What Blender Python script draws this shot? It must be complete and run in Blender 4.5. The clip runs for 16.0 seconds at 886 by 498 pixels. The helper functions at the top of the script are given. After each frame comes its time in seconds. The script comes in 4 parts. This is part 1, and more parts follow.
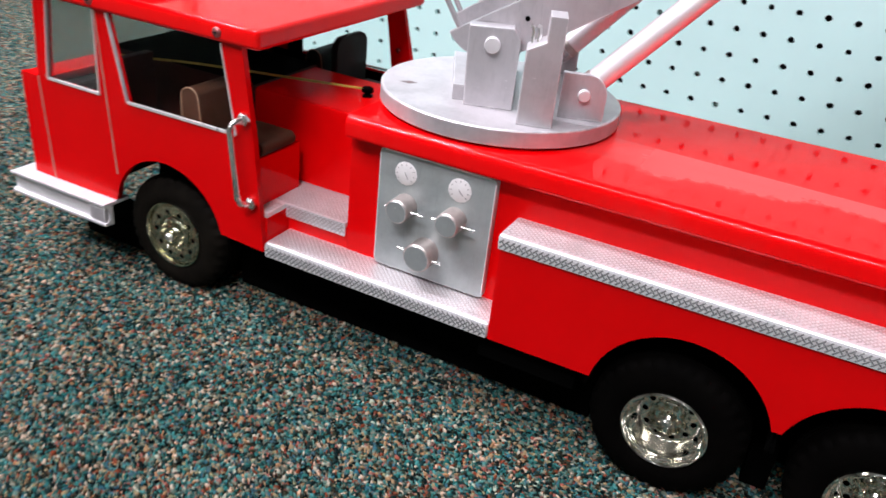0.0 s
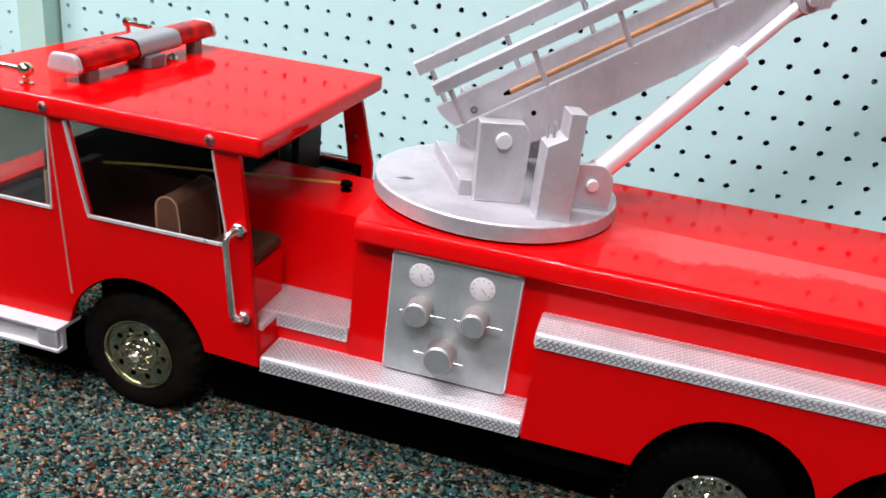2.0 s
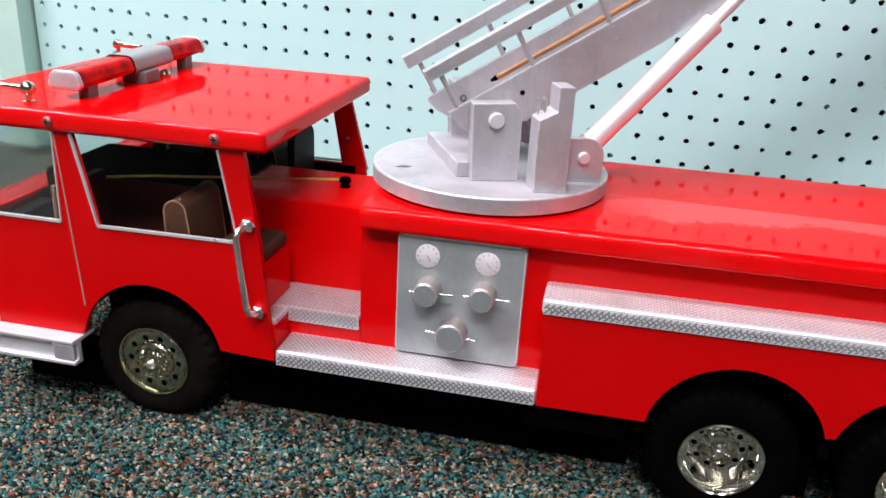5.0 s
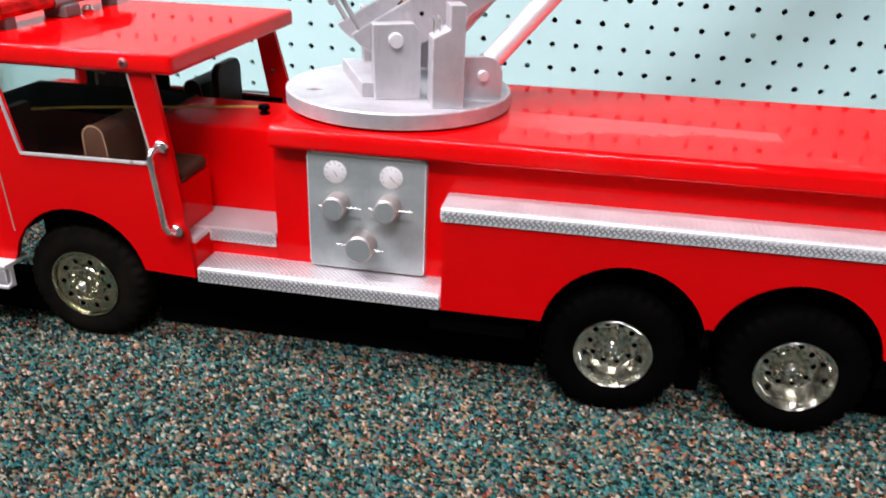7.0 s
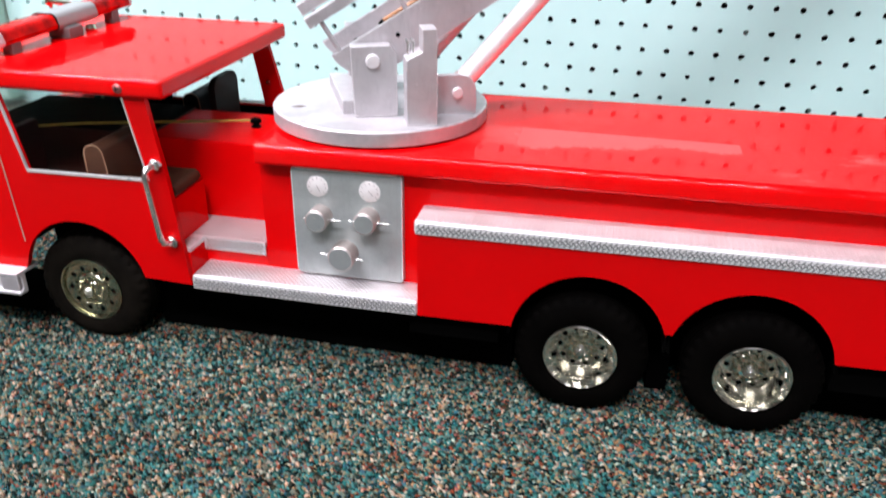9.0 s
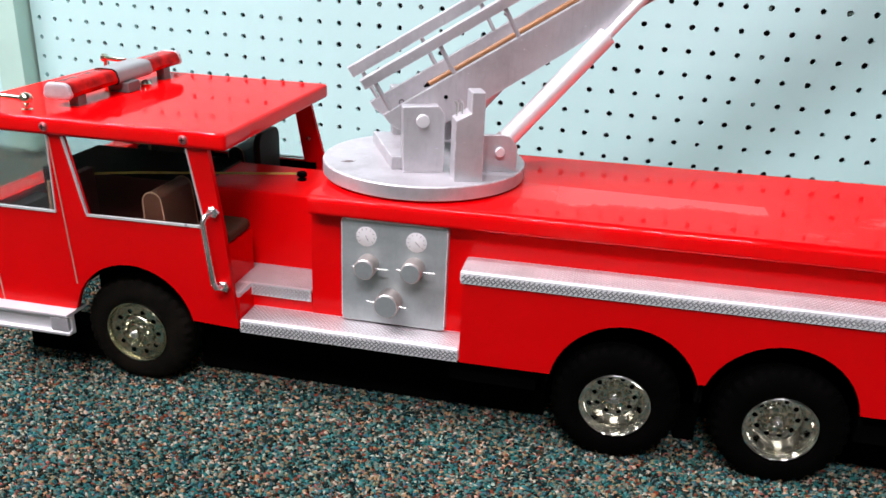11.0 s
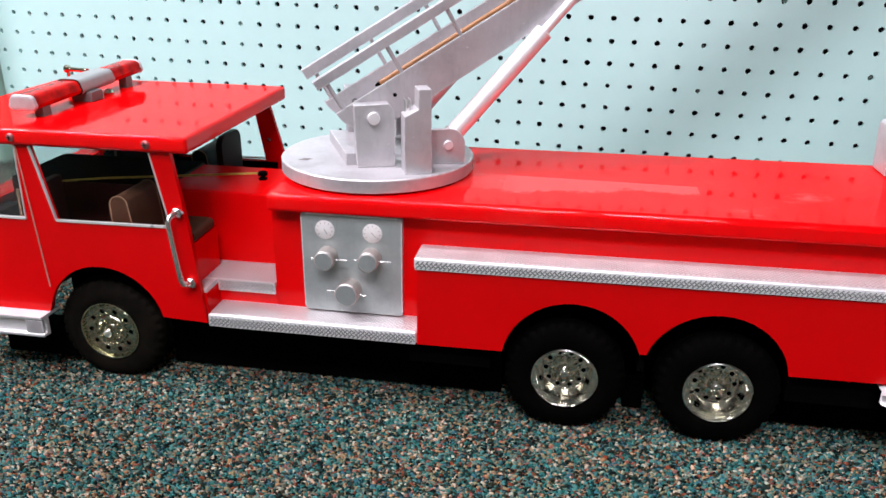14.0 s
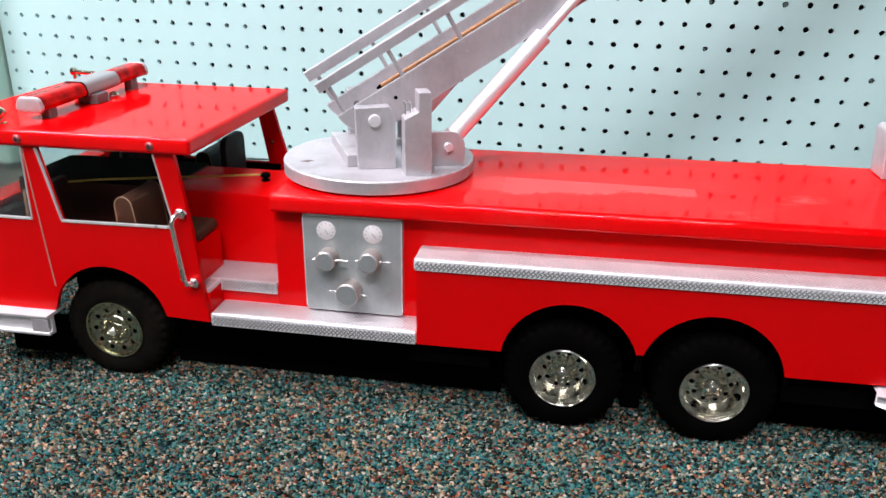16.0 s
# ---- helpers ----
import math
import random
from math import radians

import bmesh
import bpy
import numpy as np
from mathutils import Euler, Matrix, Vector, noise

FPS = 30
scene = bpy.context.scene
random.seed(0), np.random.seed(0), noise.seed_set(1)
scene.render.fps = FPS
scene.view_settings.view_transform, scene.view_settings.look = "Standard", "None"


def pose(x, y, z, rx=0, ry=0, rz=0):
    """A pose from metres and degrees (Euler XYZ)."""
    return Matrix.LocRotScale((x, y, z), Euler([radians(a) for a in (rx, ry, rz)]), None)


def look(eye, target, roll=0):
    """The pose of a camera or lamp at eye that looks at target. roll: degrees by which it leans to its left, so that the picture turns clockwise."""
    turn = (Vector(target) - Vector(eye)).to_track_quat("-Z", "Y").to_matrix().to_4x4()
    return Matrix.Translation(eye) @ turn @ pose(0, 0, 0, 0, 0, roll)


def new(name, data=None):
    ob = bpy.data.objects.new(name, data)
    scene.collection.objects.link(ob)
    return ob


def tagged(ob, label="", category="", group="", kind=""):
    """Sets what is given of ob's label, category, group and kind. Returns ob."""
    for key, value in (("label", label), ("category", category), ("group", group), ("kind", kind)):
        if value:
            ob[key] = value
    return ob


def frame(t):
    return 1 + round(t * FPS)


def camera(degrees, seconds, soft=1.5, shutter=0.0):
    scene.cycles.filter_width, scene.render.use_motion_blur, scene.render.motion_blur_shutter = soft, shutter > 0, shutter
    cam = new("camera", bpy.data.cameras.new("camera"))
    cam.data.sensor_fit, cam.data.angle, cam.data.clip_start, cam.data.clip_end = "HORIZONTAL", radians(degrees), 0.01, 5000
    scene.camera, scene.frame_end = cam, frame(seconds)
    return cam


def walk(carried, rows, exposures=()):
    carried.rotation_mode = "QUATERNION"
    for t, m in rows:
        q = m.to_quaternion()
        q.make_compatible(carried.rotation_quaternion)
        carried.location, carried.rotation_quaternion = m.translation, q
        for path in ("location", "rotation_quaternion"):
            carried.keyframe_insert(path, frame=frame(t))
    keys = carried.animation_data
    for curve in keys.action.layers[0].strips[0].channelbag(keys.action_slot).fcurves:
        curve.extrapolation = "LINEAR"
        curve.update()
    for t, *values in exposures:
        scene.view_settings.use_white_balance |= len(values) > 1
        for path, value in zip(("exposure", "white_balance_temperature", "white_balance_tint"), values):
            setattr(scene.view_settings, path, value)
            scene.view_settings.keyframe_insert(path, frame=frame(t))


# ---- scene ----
# ---------------------------------------------------------------- camera
cam = camera(57.96, 16.0, soft=1.6, shutter=0.5)
PATH = [
    (0, (0.1246, -0.3451, 0.3069), (-0.0583, 0.0559, 0.0708), 6.43),
    (0.2, (0.1006, -0.3389, 0.3055), (-0.0603, 0.0700, 0.0677), 7.44),
    (0.5, (0.0767, -0.3347, 0.3116), (-0.0671, 0.0801, 0.0722), 9.50),
    (0.8, (0.0610, -0.3366, 0.3141), (-0.0622, 0.0899, 0.0846), 11.05),
    (1, (0.0529, -0.3460, 0.3100), (-0.0668, 0.0864, 0.0893), 11.46),
    (1.2, (0.0456, -0.3511, 0.3098), (-0.0831, 0.0751, 0.0822), 10.05),
    (1.5, (0.0357, -0.3506, 0.3180), (-0.0785, 0.0795, 0.0900), 7.98),
    (1.8, (0.0233, -0.3534, 0.3162), (-0.0696, 0.0891, 0.1035), 7.65),
    (2, (0.0213, -0.3578, 0.3182), (-0.0744, 0.0898, 0.1171), 7.22),
    (2.3, (0.0228, -0.3634, 0.3153), (-0.0795, 0.0807, 0.1096), 6.15),
    (2.5, (0.0259, -0.3644, 0.3141), (-0.0738, 0.0780, 0.1035), 6.09),
    (2.8, (0.0247, -0.3635, 0.3166), (-0.0591, 0.0838, 0.1097), 6.40),
    (3, (0.0200, -0.3666, 0.3211), (-0.0639, 0.0848, 0.1231), 5.23),
    (3.2, (0.0163, -0.3707, 0.3236), (-0.0765, 0.0804, 0.1288), 3.88),
    (5.3, (0.0166, -0.3866, 0.2983), (-0.0675, 0.0705, 0.1138), 2.65),
    (5.5, (0.0170, -0.3899, 0.2988), (-0.0612, 0.0667, 0.1107), 2.36),
    (5.8, (0.0244, -0.3944, 0.2982), (-0.0484, 0.0637, 0.1117), 2.17),
    (6, (0.0295, -0.3976, 0.3016), (-0.0434, 0.0591, 0.1115), 1.95),
    (6.5, (0.0490, -0.4018, 0.3004), (-0.0240, 0.0530, 0.1060), 1.72),
    (6.8, (0.0622, -0.4067, 0.2920), (-0.0139, 0.0455, 0.0930), 1.80),
    (7, (0.0702, -0.4074, 0.2869), (-0.0071, 0.0407, 0.0790), 2.00),
    (7.2, (0.0775, -0.4079, 0.2914), (0.0021, 0.0365, 0.0752), 1.98),
    (7.5, (0.0901, -0.4076, 0.2926), (0.0105, 0.0320, 0.0682), 1.37),
    (7.8, (0.0965, -0.4090, 0.2973), (0.0317, 0.0338, 0.0744), 3.25),
    (8, (0.0993, -0.4086, 0.3014), (0.0278, 0.0307, 0.0735), 3.25),
    (8.2, (0.1038, -0.4095, 0.3044), (0.0102, 0.0203, 0.0671), 2.10),
    (8.5, (0.1099, -0.4128, 0.3095), (0.0092, 0.0151, 0.0713), 1.29),
    (8.8, (0.1115, -0.4145, 0.3154), (0.0088, 0.0143, 0.0799), 0.50),
    (9, (0.1047, -0.4179, 0.3172), (0.0110, 0.0207, 0.0961), 0.68),
    (9.2, (0.0921, -0.4228, 0.3179), (0.0017, 0.0200, 0.1039), 0.62),
    (11.3, (0.0739, -0.4619, 0.3200), (-0.0117, -0.0031, 0.1407), 2.95),
    (11.5, (0.0834, -0.4704, 0.3204), (0.0016, -0.0097, 0.1442), 3.24),
    (12, (0.0899, -0.4809, 0.3213), (0.0145, -0.0190, 0.1456), 3.76),
    (12.5, (0.0911, -0.4849, 0.3232), (0.0176, -0.0246, 0.1423), 3.10),
    (13, (0.0925, -0.4824, 0.3238), (0.0037, -0.0295, 0.1314), 1.37),
    (13.5, (0.0938, -0.4767, 0.3280), (0.0168, -0.0200, 0.1396), 0.80),
    (14, (0.0959, -0.4790, 0.3262), (0.0206, -0.0213, 0.1395), 0.60),
    (14.5, (0.0917, -0.4818, 0.3311), (0.0136, -0.0236, 0.1468), 0.48),
    (15, (0.0992, -0.4848, 0.3303), (0.0197, -0.0260, 0.1482), 0.97),
    (15.5, (0.0999, -0.4826, 0.3290), (0.0205, -0.0252, 0.1433), 0.85),
    (16, (0.1013, -0.4843, 0.3280), (0.0222, -0.0268, 0.1424), 0.60),
]
walk(cam, [(t, look(eye, aim, roll)) for t, eye, aim, roll in PATH],
     exposures=((0.0, 0.24), (0.5, 0.16), (1.0, 0.07), (1.4, 0.17), (2.0, 0.12), (3.0, 0.08), (5.5, 0.16), (6.5, 0.20), (7.5, 0.44), (9.0, 0.46), (11.5, 0.19), (14.0, 0.20), (16.0, 0.19)))

# ---------------------------------------------------------------- world and lamps
world = bpy.data.worlds.new("room_air")
scene.world = world
world.use_nodes = True
world.node_tree.nodes["Background"].inputs[0].default_value = (0.9, 0.95, 1.0, 1)
world.node_tree.nodes["Background"].inputs[1].default_value = 0.004


# ---------------------------------------------------------------- materials
def nodes_of(name):
    m = bpy.data.materials.new(name)
    m.use_nodes = True
    n, l = m.node_tree.nodes, m.node_tree.links
    return m, n, l, n["Principled BSDF"]


def put(b, **kw):
    for key, v in kw.items():
        key = key.replace("_", " ")
        b.inputs[key].default_value = (*v, 1) if isinstance(v, tuple) and len(v) == 3 else v


def coords(n, l, scale=(1, 1, 1), kind="Object"):
    tc, mp = n.new("ShaderNodeTexCoord"), n.new("ShaderNodeMapping")
    mp.inputs["Scale"].default_value = scale
    l.new(tc.outputs[kind], mp.inputs["Vector"])
    return mp.outputs["Vector"]


def noise_tex(n, l, vec, scale, detail=4.0, rough=0.55):
    t = n.new("ShaderNodeTexNoise")
    t.inputs["Scale"].default_value, t.inputs["Detail"].default_value, t.inputs["Roughness"].default_value = scale, detail, rough
    l.new(vec, t.inputs["Vector"])
    return t.outputs["Fac"]


def ramp(n, l, fac, stops, mode="LINEAR"):
    r = n.new("ShaderNodeValToRGB")
    r.color_ramp.interpolation = mode
    while len(r.color_ramp.elements) < len(stops):
        r.color_ramp.elements.new(0.5)
    for e, (pos, c) in zip(r.color_ramp.elements, stops):
        e.position = pos
        e.color = (*c, 1) if isinstance(c, tuple) else (c, c, c, 1)
    l.new(fac, r.inputs["Fac"])
    return r.outputs["Color"]


def bump(n, l, b, height, strength, dist):
    k = n.new("ShaderNodeBump")
    k.inputs["Strength"].default_value, k.inputs["Distance"].default_value = strength, dist
    l.new(height, k.inputs["Height"])
    l.new(k.outputs["Normal"], b.inputs["Normal"])


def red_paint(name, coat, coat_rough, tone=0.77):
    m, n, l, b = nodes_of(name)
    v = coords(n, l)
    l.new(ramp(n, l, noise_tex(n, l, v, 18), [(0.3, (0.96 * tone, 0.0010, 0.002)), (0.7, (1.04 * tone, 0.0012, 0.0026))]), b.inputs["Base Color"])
    l.new(ramp(n, l, noise_tex(n, l, v, 55, 8, 0.7), [(0.35, 0.10), (0.75, 0.2)]), b.inputs["Roughness"])
    put(b, Coat_Weight=coat, Coat_Roughness=coat_rough, Specular_IOR_Level=0.0)
    return m


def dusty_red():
    """The long flat cover: the same enamel with dust, wipe marks and a paler patch."""
    m, n, l, b = nodes_of("dusty_red_enamel")
    v = coords(n, l)
    streak = coords(n, l, (4, 26, 4))
    dust = ramp(n, l, noise_tex(n, l, v, 9, 9, 0.68), [(0.5, 0.0), (0.78, 1.0)])
    wipe = ramp(n, l, noise_tex(n, l, streak, 7, 6, 0.6), [(0.55, 0.0), (0.75, 1.0)])
    line = ramp(n, l, noise_tex(n, l, coords(n, l, (1, 1.6, 1)), 34, 9, 0.72), [(0.5, 0.0), (0.6, 0.75), (0.7, 1.0)])
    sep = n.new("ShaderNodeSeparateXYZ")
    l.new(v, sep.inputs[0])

    def math_node(op, p, q):
        k = n.new("ShaderNodeMath")
        k.operation = op
        for i, val in enumerate((p, q)):
            if isinstance(val, float):
                k.inputs[i].default_value = val
            else:
                l.new(val, k.inputs[i])
        return k.outputs[0]

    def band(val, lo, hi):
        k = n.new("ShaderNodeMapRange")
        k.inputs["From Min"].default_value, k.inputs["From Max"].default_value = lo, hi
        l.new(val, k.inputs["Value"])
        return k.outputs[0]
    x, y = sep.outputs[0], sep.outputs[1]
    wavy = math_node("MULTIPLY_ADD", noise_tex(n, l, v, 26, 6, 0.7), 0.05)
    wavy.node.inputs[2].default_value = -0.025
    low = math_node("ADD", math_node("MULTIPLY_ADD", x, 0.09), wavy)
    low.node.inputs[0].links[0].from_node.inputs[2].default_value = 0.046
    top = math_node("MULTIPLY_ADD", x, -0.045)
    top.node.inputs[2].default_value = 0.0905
    # Paler, rougher patch with a straight top and right edge and a wavy bottom.
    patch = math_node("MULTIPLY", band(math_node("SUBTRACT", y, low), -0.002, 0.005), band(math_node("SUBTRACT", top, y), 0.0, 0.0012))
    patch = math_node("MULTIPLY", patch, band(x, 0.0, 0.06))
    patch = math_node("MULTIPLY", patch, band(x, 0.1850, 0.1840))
    near = math_node("MULTIPLY", ramp(n, l, noise_tex(n, l, v, 9, 2), [(0.48, 0.0), (0.58, 1.0)]), band(x, 0.185, 0.215))
    mul = n.new("ShaderNodeMath")
    mul.operation = "MULTIPLY"
    l.new(line, mul.inputs[0])
    l.new(near, mul.inputs[1])
    add = n.new("ShaderNodeMath")
    add.operation = "MULTIPLY_ADD"
    l.new(dust, add.inputs[0])
    add.inputs[1].default_value = 0.05
    half = n.new("ShaderNodeMath")
    half.operation = "MULTIPLY"
    l.new(mul.outputs[0], half.inputs[0])
    half.inputs[1].default_value = 0.4
    l.new(half.outputs[0], add.inputs[2])
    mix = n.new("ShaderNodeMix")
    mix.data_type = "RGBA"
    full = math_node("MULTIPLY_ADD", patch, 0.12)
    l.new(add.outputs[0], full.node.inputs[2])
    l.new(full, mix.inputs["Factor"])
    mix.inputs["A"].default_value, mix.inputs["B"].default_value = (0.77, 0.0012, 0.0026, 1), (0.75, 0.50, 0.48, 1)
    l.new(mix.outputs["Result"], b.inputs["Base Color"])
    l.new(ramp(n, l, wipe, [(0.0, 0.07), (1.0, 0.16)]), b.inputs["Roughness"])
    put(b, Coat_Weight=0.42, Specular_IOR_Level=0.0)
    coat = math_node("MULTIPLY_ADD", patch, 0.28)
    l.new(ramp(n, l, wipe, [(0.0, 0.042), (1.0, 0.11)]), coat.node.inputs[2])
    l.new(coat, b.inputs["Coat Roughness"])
    return m


def metal(name, base, r0, r1, scale=(1, 1, 1), amount=0.10, fine=60.0, metallic=1.0, relief=0.12):
    m, n, l, b = nodes_of(name)
    v = coords(n, l, scale)
    tone = noise_tex(n, l, v, fine, 6, 0.6)
    lo, hi = tuple(c * (1 - amount) for c in base), tuple(min(1, c * (1 + amount)) for c in base)
    l.new(ramp(n, l, tone, [(0.3, lo), (0.7, hi)]), b.inputs["Base Color"])
    l.new(ramp(n, l, noise_tex(n, l, coords(n, l), 25, 5), [(0.3, r0), (0.7, r1)]), b.inputs["Roughness"])
    put(b, Metallic=metallic)
    if relief:
        bump(n, l, b, tone, relief, 0.0005)
    return m


def plain(name, base, rough, var=0.12, scale=30.0, bumps=0.0, **kw):
    m, n, l, b = nodes_of(name)
    v = coords(n, l)
    t = noise_tex(n, l, v, scale, 6, 0.6)
    l.new(ramp(n, l, t, [(0.3, tuple(c * (1 - var) for c in base)), (0.7, tuple(min(1, c * (1 + var)) for c in base))]), b.inputs["Base Color"])
    put(b, Roughness=rough, **kw)
    if bumps:
        bump(n, l, b, noise_tex(n, l, v, scale * 6, 3), bumps, 0.0006)
    return m


def glass_mat(name, tint, rough=0.02):
    m, n, l, b = nodes_of(name)
    put(b, Base_Color=tint, Roughness=rough, Transmission_Weight=1.0, IOR=1.08)
    v = coords(n, l, (1, 1, 1))
    bump(n, l, b, noise_tex(n, l, v, 22, 2), 0.25, 0.002)
    return m


def yarn_tint(n, l, colour, v):
    """Loops of like colour lie in small uneven clusters: teal here, rust and peach there."""
    mix = n.new("ShaderNodeMix")
    mix.data_type, mix.blend_type = "RGBA", "MULTIPLY"
    mix.inputs["Factor"].default_value = 1.0
    l.new(colour, mix.inputs["A"])
    l.new(ramp(n, l, noise_tex(n, l, v, 150, 2), [(0.36, (0.74, 1.12, 1.08)), (0.5, (0.98, 1.02, 0.98)), (0.64, (1.26, 1.0, 0.84))]), mix.inputs["B"])
    return mix.outputs["Result"]


def carpet_pile():
    m, n, l, b = nodes_of("speckled_carpet_pile")
    g = n.new("ShaderNodeNewGeometry")
    c = ramp(n, l, g.outputs["Random Per Island"], CARPET, "CONSTANT")
    v = coords(n, l)
    mix = n.new("ShaderNodeMix")
    mix.data_type, mix.blend_type = "RGBA", "MULTIPLY"
    mix.inputs["Factor"].default_value = 1.0
    l.new(c, mix.inputs["A"])
    l.new(ramp(n, l, noise_tex(n, l, v, 7, 3), [(0.3, 0.78), (0.7, 1.15)]), mix.inputs["B"])
    l.new(yarn_tint(n, l, mix.outputs["Result"], v), b.inputs["Base Color"])
    put(b, Roughness=0.9, Specular_IOR_Level=0.05)
    bump(n, l, b, noise_tex(n, l, v, 1500, 2), 0.5, 0.0006)
    return m


def carpet_far():
    m, n, l, b = nodes_of("speckled_carpet")
    v = coords(n, l)
    vo = n.new("ShaderNodeTexVoronoi")
    vo.inputs["Scale"].default_value = 430
    l.new(v, vo.inputs["Vector"])
    sep = n.new("ShaderNodeSeparateColor")
    l.new(vo.outputs["Color"], sep.inputs["Color"])
    l.new(yarn_tint(n, l, ramp(n, l, sep.outputs[0], CARPET, "CONSTANT"), v), b.inputs["Base Color"])
    put(b, Roughness=0.95, Specular_IOR_Level=0.05)
    bump(n, l, b, vo.outputs["Distance"], 0.8, 0.004)
    return m


CARPET = [(0.0, (0.011, 0.026, 0.027)), (0.14, (0.022, 0.098, 0.094)), (0.27, (0.058, 0.160, 0.158)), (0.37, (0.036, 0.088, 0.118)), (0.42, (0.005, 0.008, 0.008)),
          (0.54, (0.110, 0.130, 0.108)), (0.66, (0.250, 0.165, 0.095)), (0.75, (0.150, 0.040, 0.022)), (0.795, (0.400, 0.315, 0.250)), (0.865, (0.026, 0.025, 0.016)),
          (0.965, (0.215, 0.080, 0.068))]
# Upright sides get the same enamel with their shade put into a darker tone.
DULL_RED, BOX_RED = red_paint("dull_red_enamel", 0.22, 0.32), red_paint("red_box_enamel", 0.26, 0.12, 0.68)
RED, SHADE_RED, COVER_RED = red_paint("red_enamel", 0.48, 0.045), red_paint("red_enamel_side_shade", 0.3, 0.2, 0.60), dusty_red()


def worn_aluminium(name, tone, edge):
    """Cast and sawn aluminium: brushed grain, grey clouds, bright nicks and rubbed edges."""
    m, n, l, b = nodes_of(name)
    v = coords(n, l)
    grain = noise_tex(n, l, coords(n, l, (6, 6, 1)), 70, 6, 0.65)
    cloud = noise_tex(n, l, v, 16, 7, 0.68)
    base = ramp(n, l, cloud, [(0.3, tuple(0.7 * c for c in tone)), (0.5, tone), (0.72, tuple(1.2 * c for c in tone))])

    def over(under, fac, colour):
        mix = n.new("ShaderNodeMix")
        mix.data_type = "RGBA"
        l.new(fac, mix.inputs["Factor"])
        l.new(under, mix.inputs["A"])
        mix.inputs["B"].default_value = (*colour, 1)
        return mix.outputs["Result"]
    streak = ramp(n, l, grain, [(0.53, 0.0), (0.76, 0.36)])
    base = over(base, streak, tuple(0.65 * c for c in tone))
    nick = ramp(n, l, noise_tex(n, l, coords(n, l, (1, 1, 3)), 210, 3, 0.5), [(0.73, 0.0), (0.77, 0.8)])
    base = over(base, nick, (0.86, 0.83, 0.85))
    soft, geo, dot = n.new("ShaderNodeBevel"), n.new("ShaderNodeNewGeometry"), n.new("ShaderNodeVectorMath")
    soft.samples, dot.operation = 4, "DOT_PRODUCT"
    soft.inputs["Radius"].default_value = edge
    l.new(soft.outputs["Normal"], dot.inputs[0])
    l.new(geo.outputs["Normal"], dot.inputs[1])
    broken = n.new("ShaderNodeMath")
    broken.operation = "MULTIPLY"
    l.new(ramp(n, l, dot.outputs["Value"], [(0.88, 1.0), (0.99, 0.0)]), broken.inputs[0])
    l.new(ramp(n, l, noise_tex(n, l, v, 120, 4, 0.6), [(0.38, 0.1), (0.58, 1.0)]), broken.inputs[1])
    base = over(base, broken.outputs[0], (0.92, 0.89, 0.90))
    l.new(base, b.inputs["Base Color"])
    l.new(ramp(n, l, cloud, [(0.3, 0.50), (0.7, 0.36)]), b.inputs["Roughness"])
    put(b, Metallic=0.38)
    bump(n, l, b, grain, 0.16, 0.0006)
    return m


ALU = worn_aluminium("worn_aluminium", (0.52, 0.495, 0.51), 0.0016)
BRIGHT = metal("polished_aluminium", (0.90, 0.87, 0.88), 0.42, 0.52, (1, 1, 1), 0.04, 80, 0.5, 0.0)
GROOVE = metal("dark_tread_bars", (0.20, 0.205, 0.205), 0.35, 0.5, (1, 1, 1), 0.15, 60, 0.4, 0.03)
BUMPER = metal("bright_aluminium_channel", (0.72, 0.70, 0.71), 0.34, 0.48, (1, 1, 1), 0.10, 40, 0.4, 0.05)
KNOB = metal("dusty_turned_metal", (0.52, 0.46, 0.43), 0.34, 0.5, (1, 1, 1), 0.16, 160, 0.7)
KNOB_END = worn_aluminium("sawn_grey_metal", (0.31, 0.335, 0.33), 0.0005)
ALU_PANEL = worn_aluminium("grey_aluminium_sheet", (0.40, 0.435, 0.43), 0.0018)
TREAD = metal("tread_plate_aluminium", (0.84, 0.82, 0.825), 0.28, 0.38, (1, 1, 1), 0.06, 70, 0.42, 0.0)


def stained_tread():
    """Tread sheet with brown foot dirt in patches."""
    m, n, l, b = nodes_of("worn_tread_sheet")
    v = coords(n, l)
    fine = ramp(n, l, noise_tex(n, l, v, 60, 6, 0.6), [(0.3, (0.74, 0.73, 0.74)), (0.7, (0.85, 0.84, 0.85))])
    dirt = ramp(n, l, noise_tex(n, l, v, 17, 7, 0.7), [(0.52, 0.0), (0.74, 0.75)])
    mix = n.new("ShaderNodeMix")
    mix.data_type = "RGBA"
    l.new(dirt, mix.inputs["Factor"])
    l.new(fine, mix.inputs["A"])
    mix.inputs["B"].default_value = (0.34, 0.25, 0.22, 1)
    l.new(mix.outputs["Result"], b.inputs["Base Color"])
    l.new(ramp(n, l, dirt, [(0.0, 0.33), (1.0, 0.6)]), b.inputs["Roughness"])
    put(b, Metallic=0.55)
    return m


TREAD_BASE = stained_tread()
TREAD_DULL = metal("dull_tread_bars", (0.52, 0.465, 0.465), 0.36, 0.48, (1, 1, 1), 0.22, 25, 0.5, 0.0)
RIM = metal("plated_rim", (0.88, 0.86, 0.80), 0.06, 0.14, (1, 1, 1), 0.05, 60, relief=0.03)
CHROME = metal("chrome", (0.66, 0.64, 0.50), 0.09, 0.17, (1, 1, 1), 0.03, 30, relief=0.0)
DULL_CHROME = metal("dull_plated_steel", (0.84, 0.83, 0.82), 0.2, 0.32, (1, 1, 1), 0.08, 60)
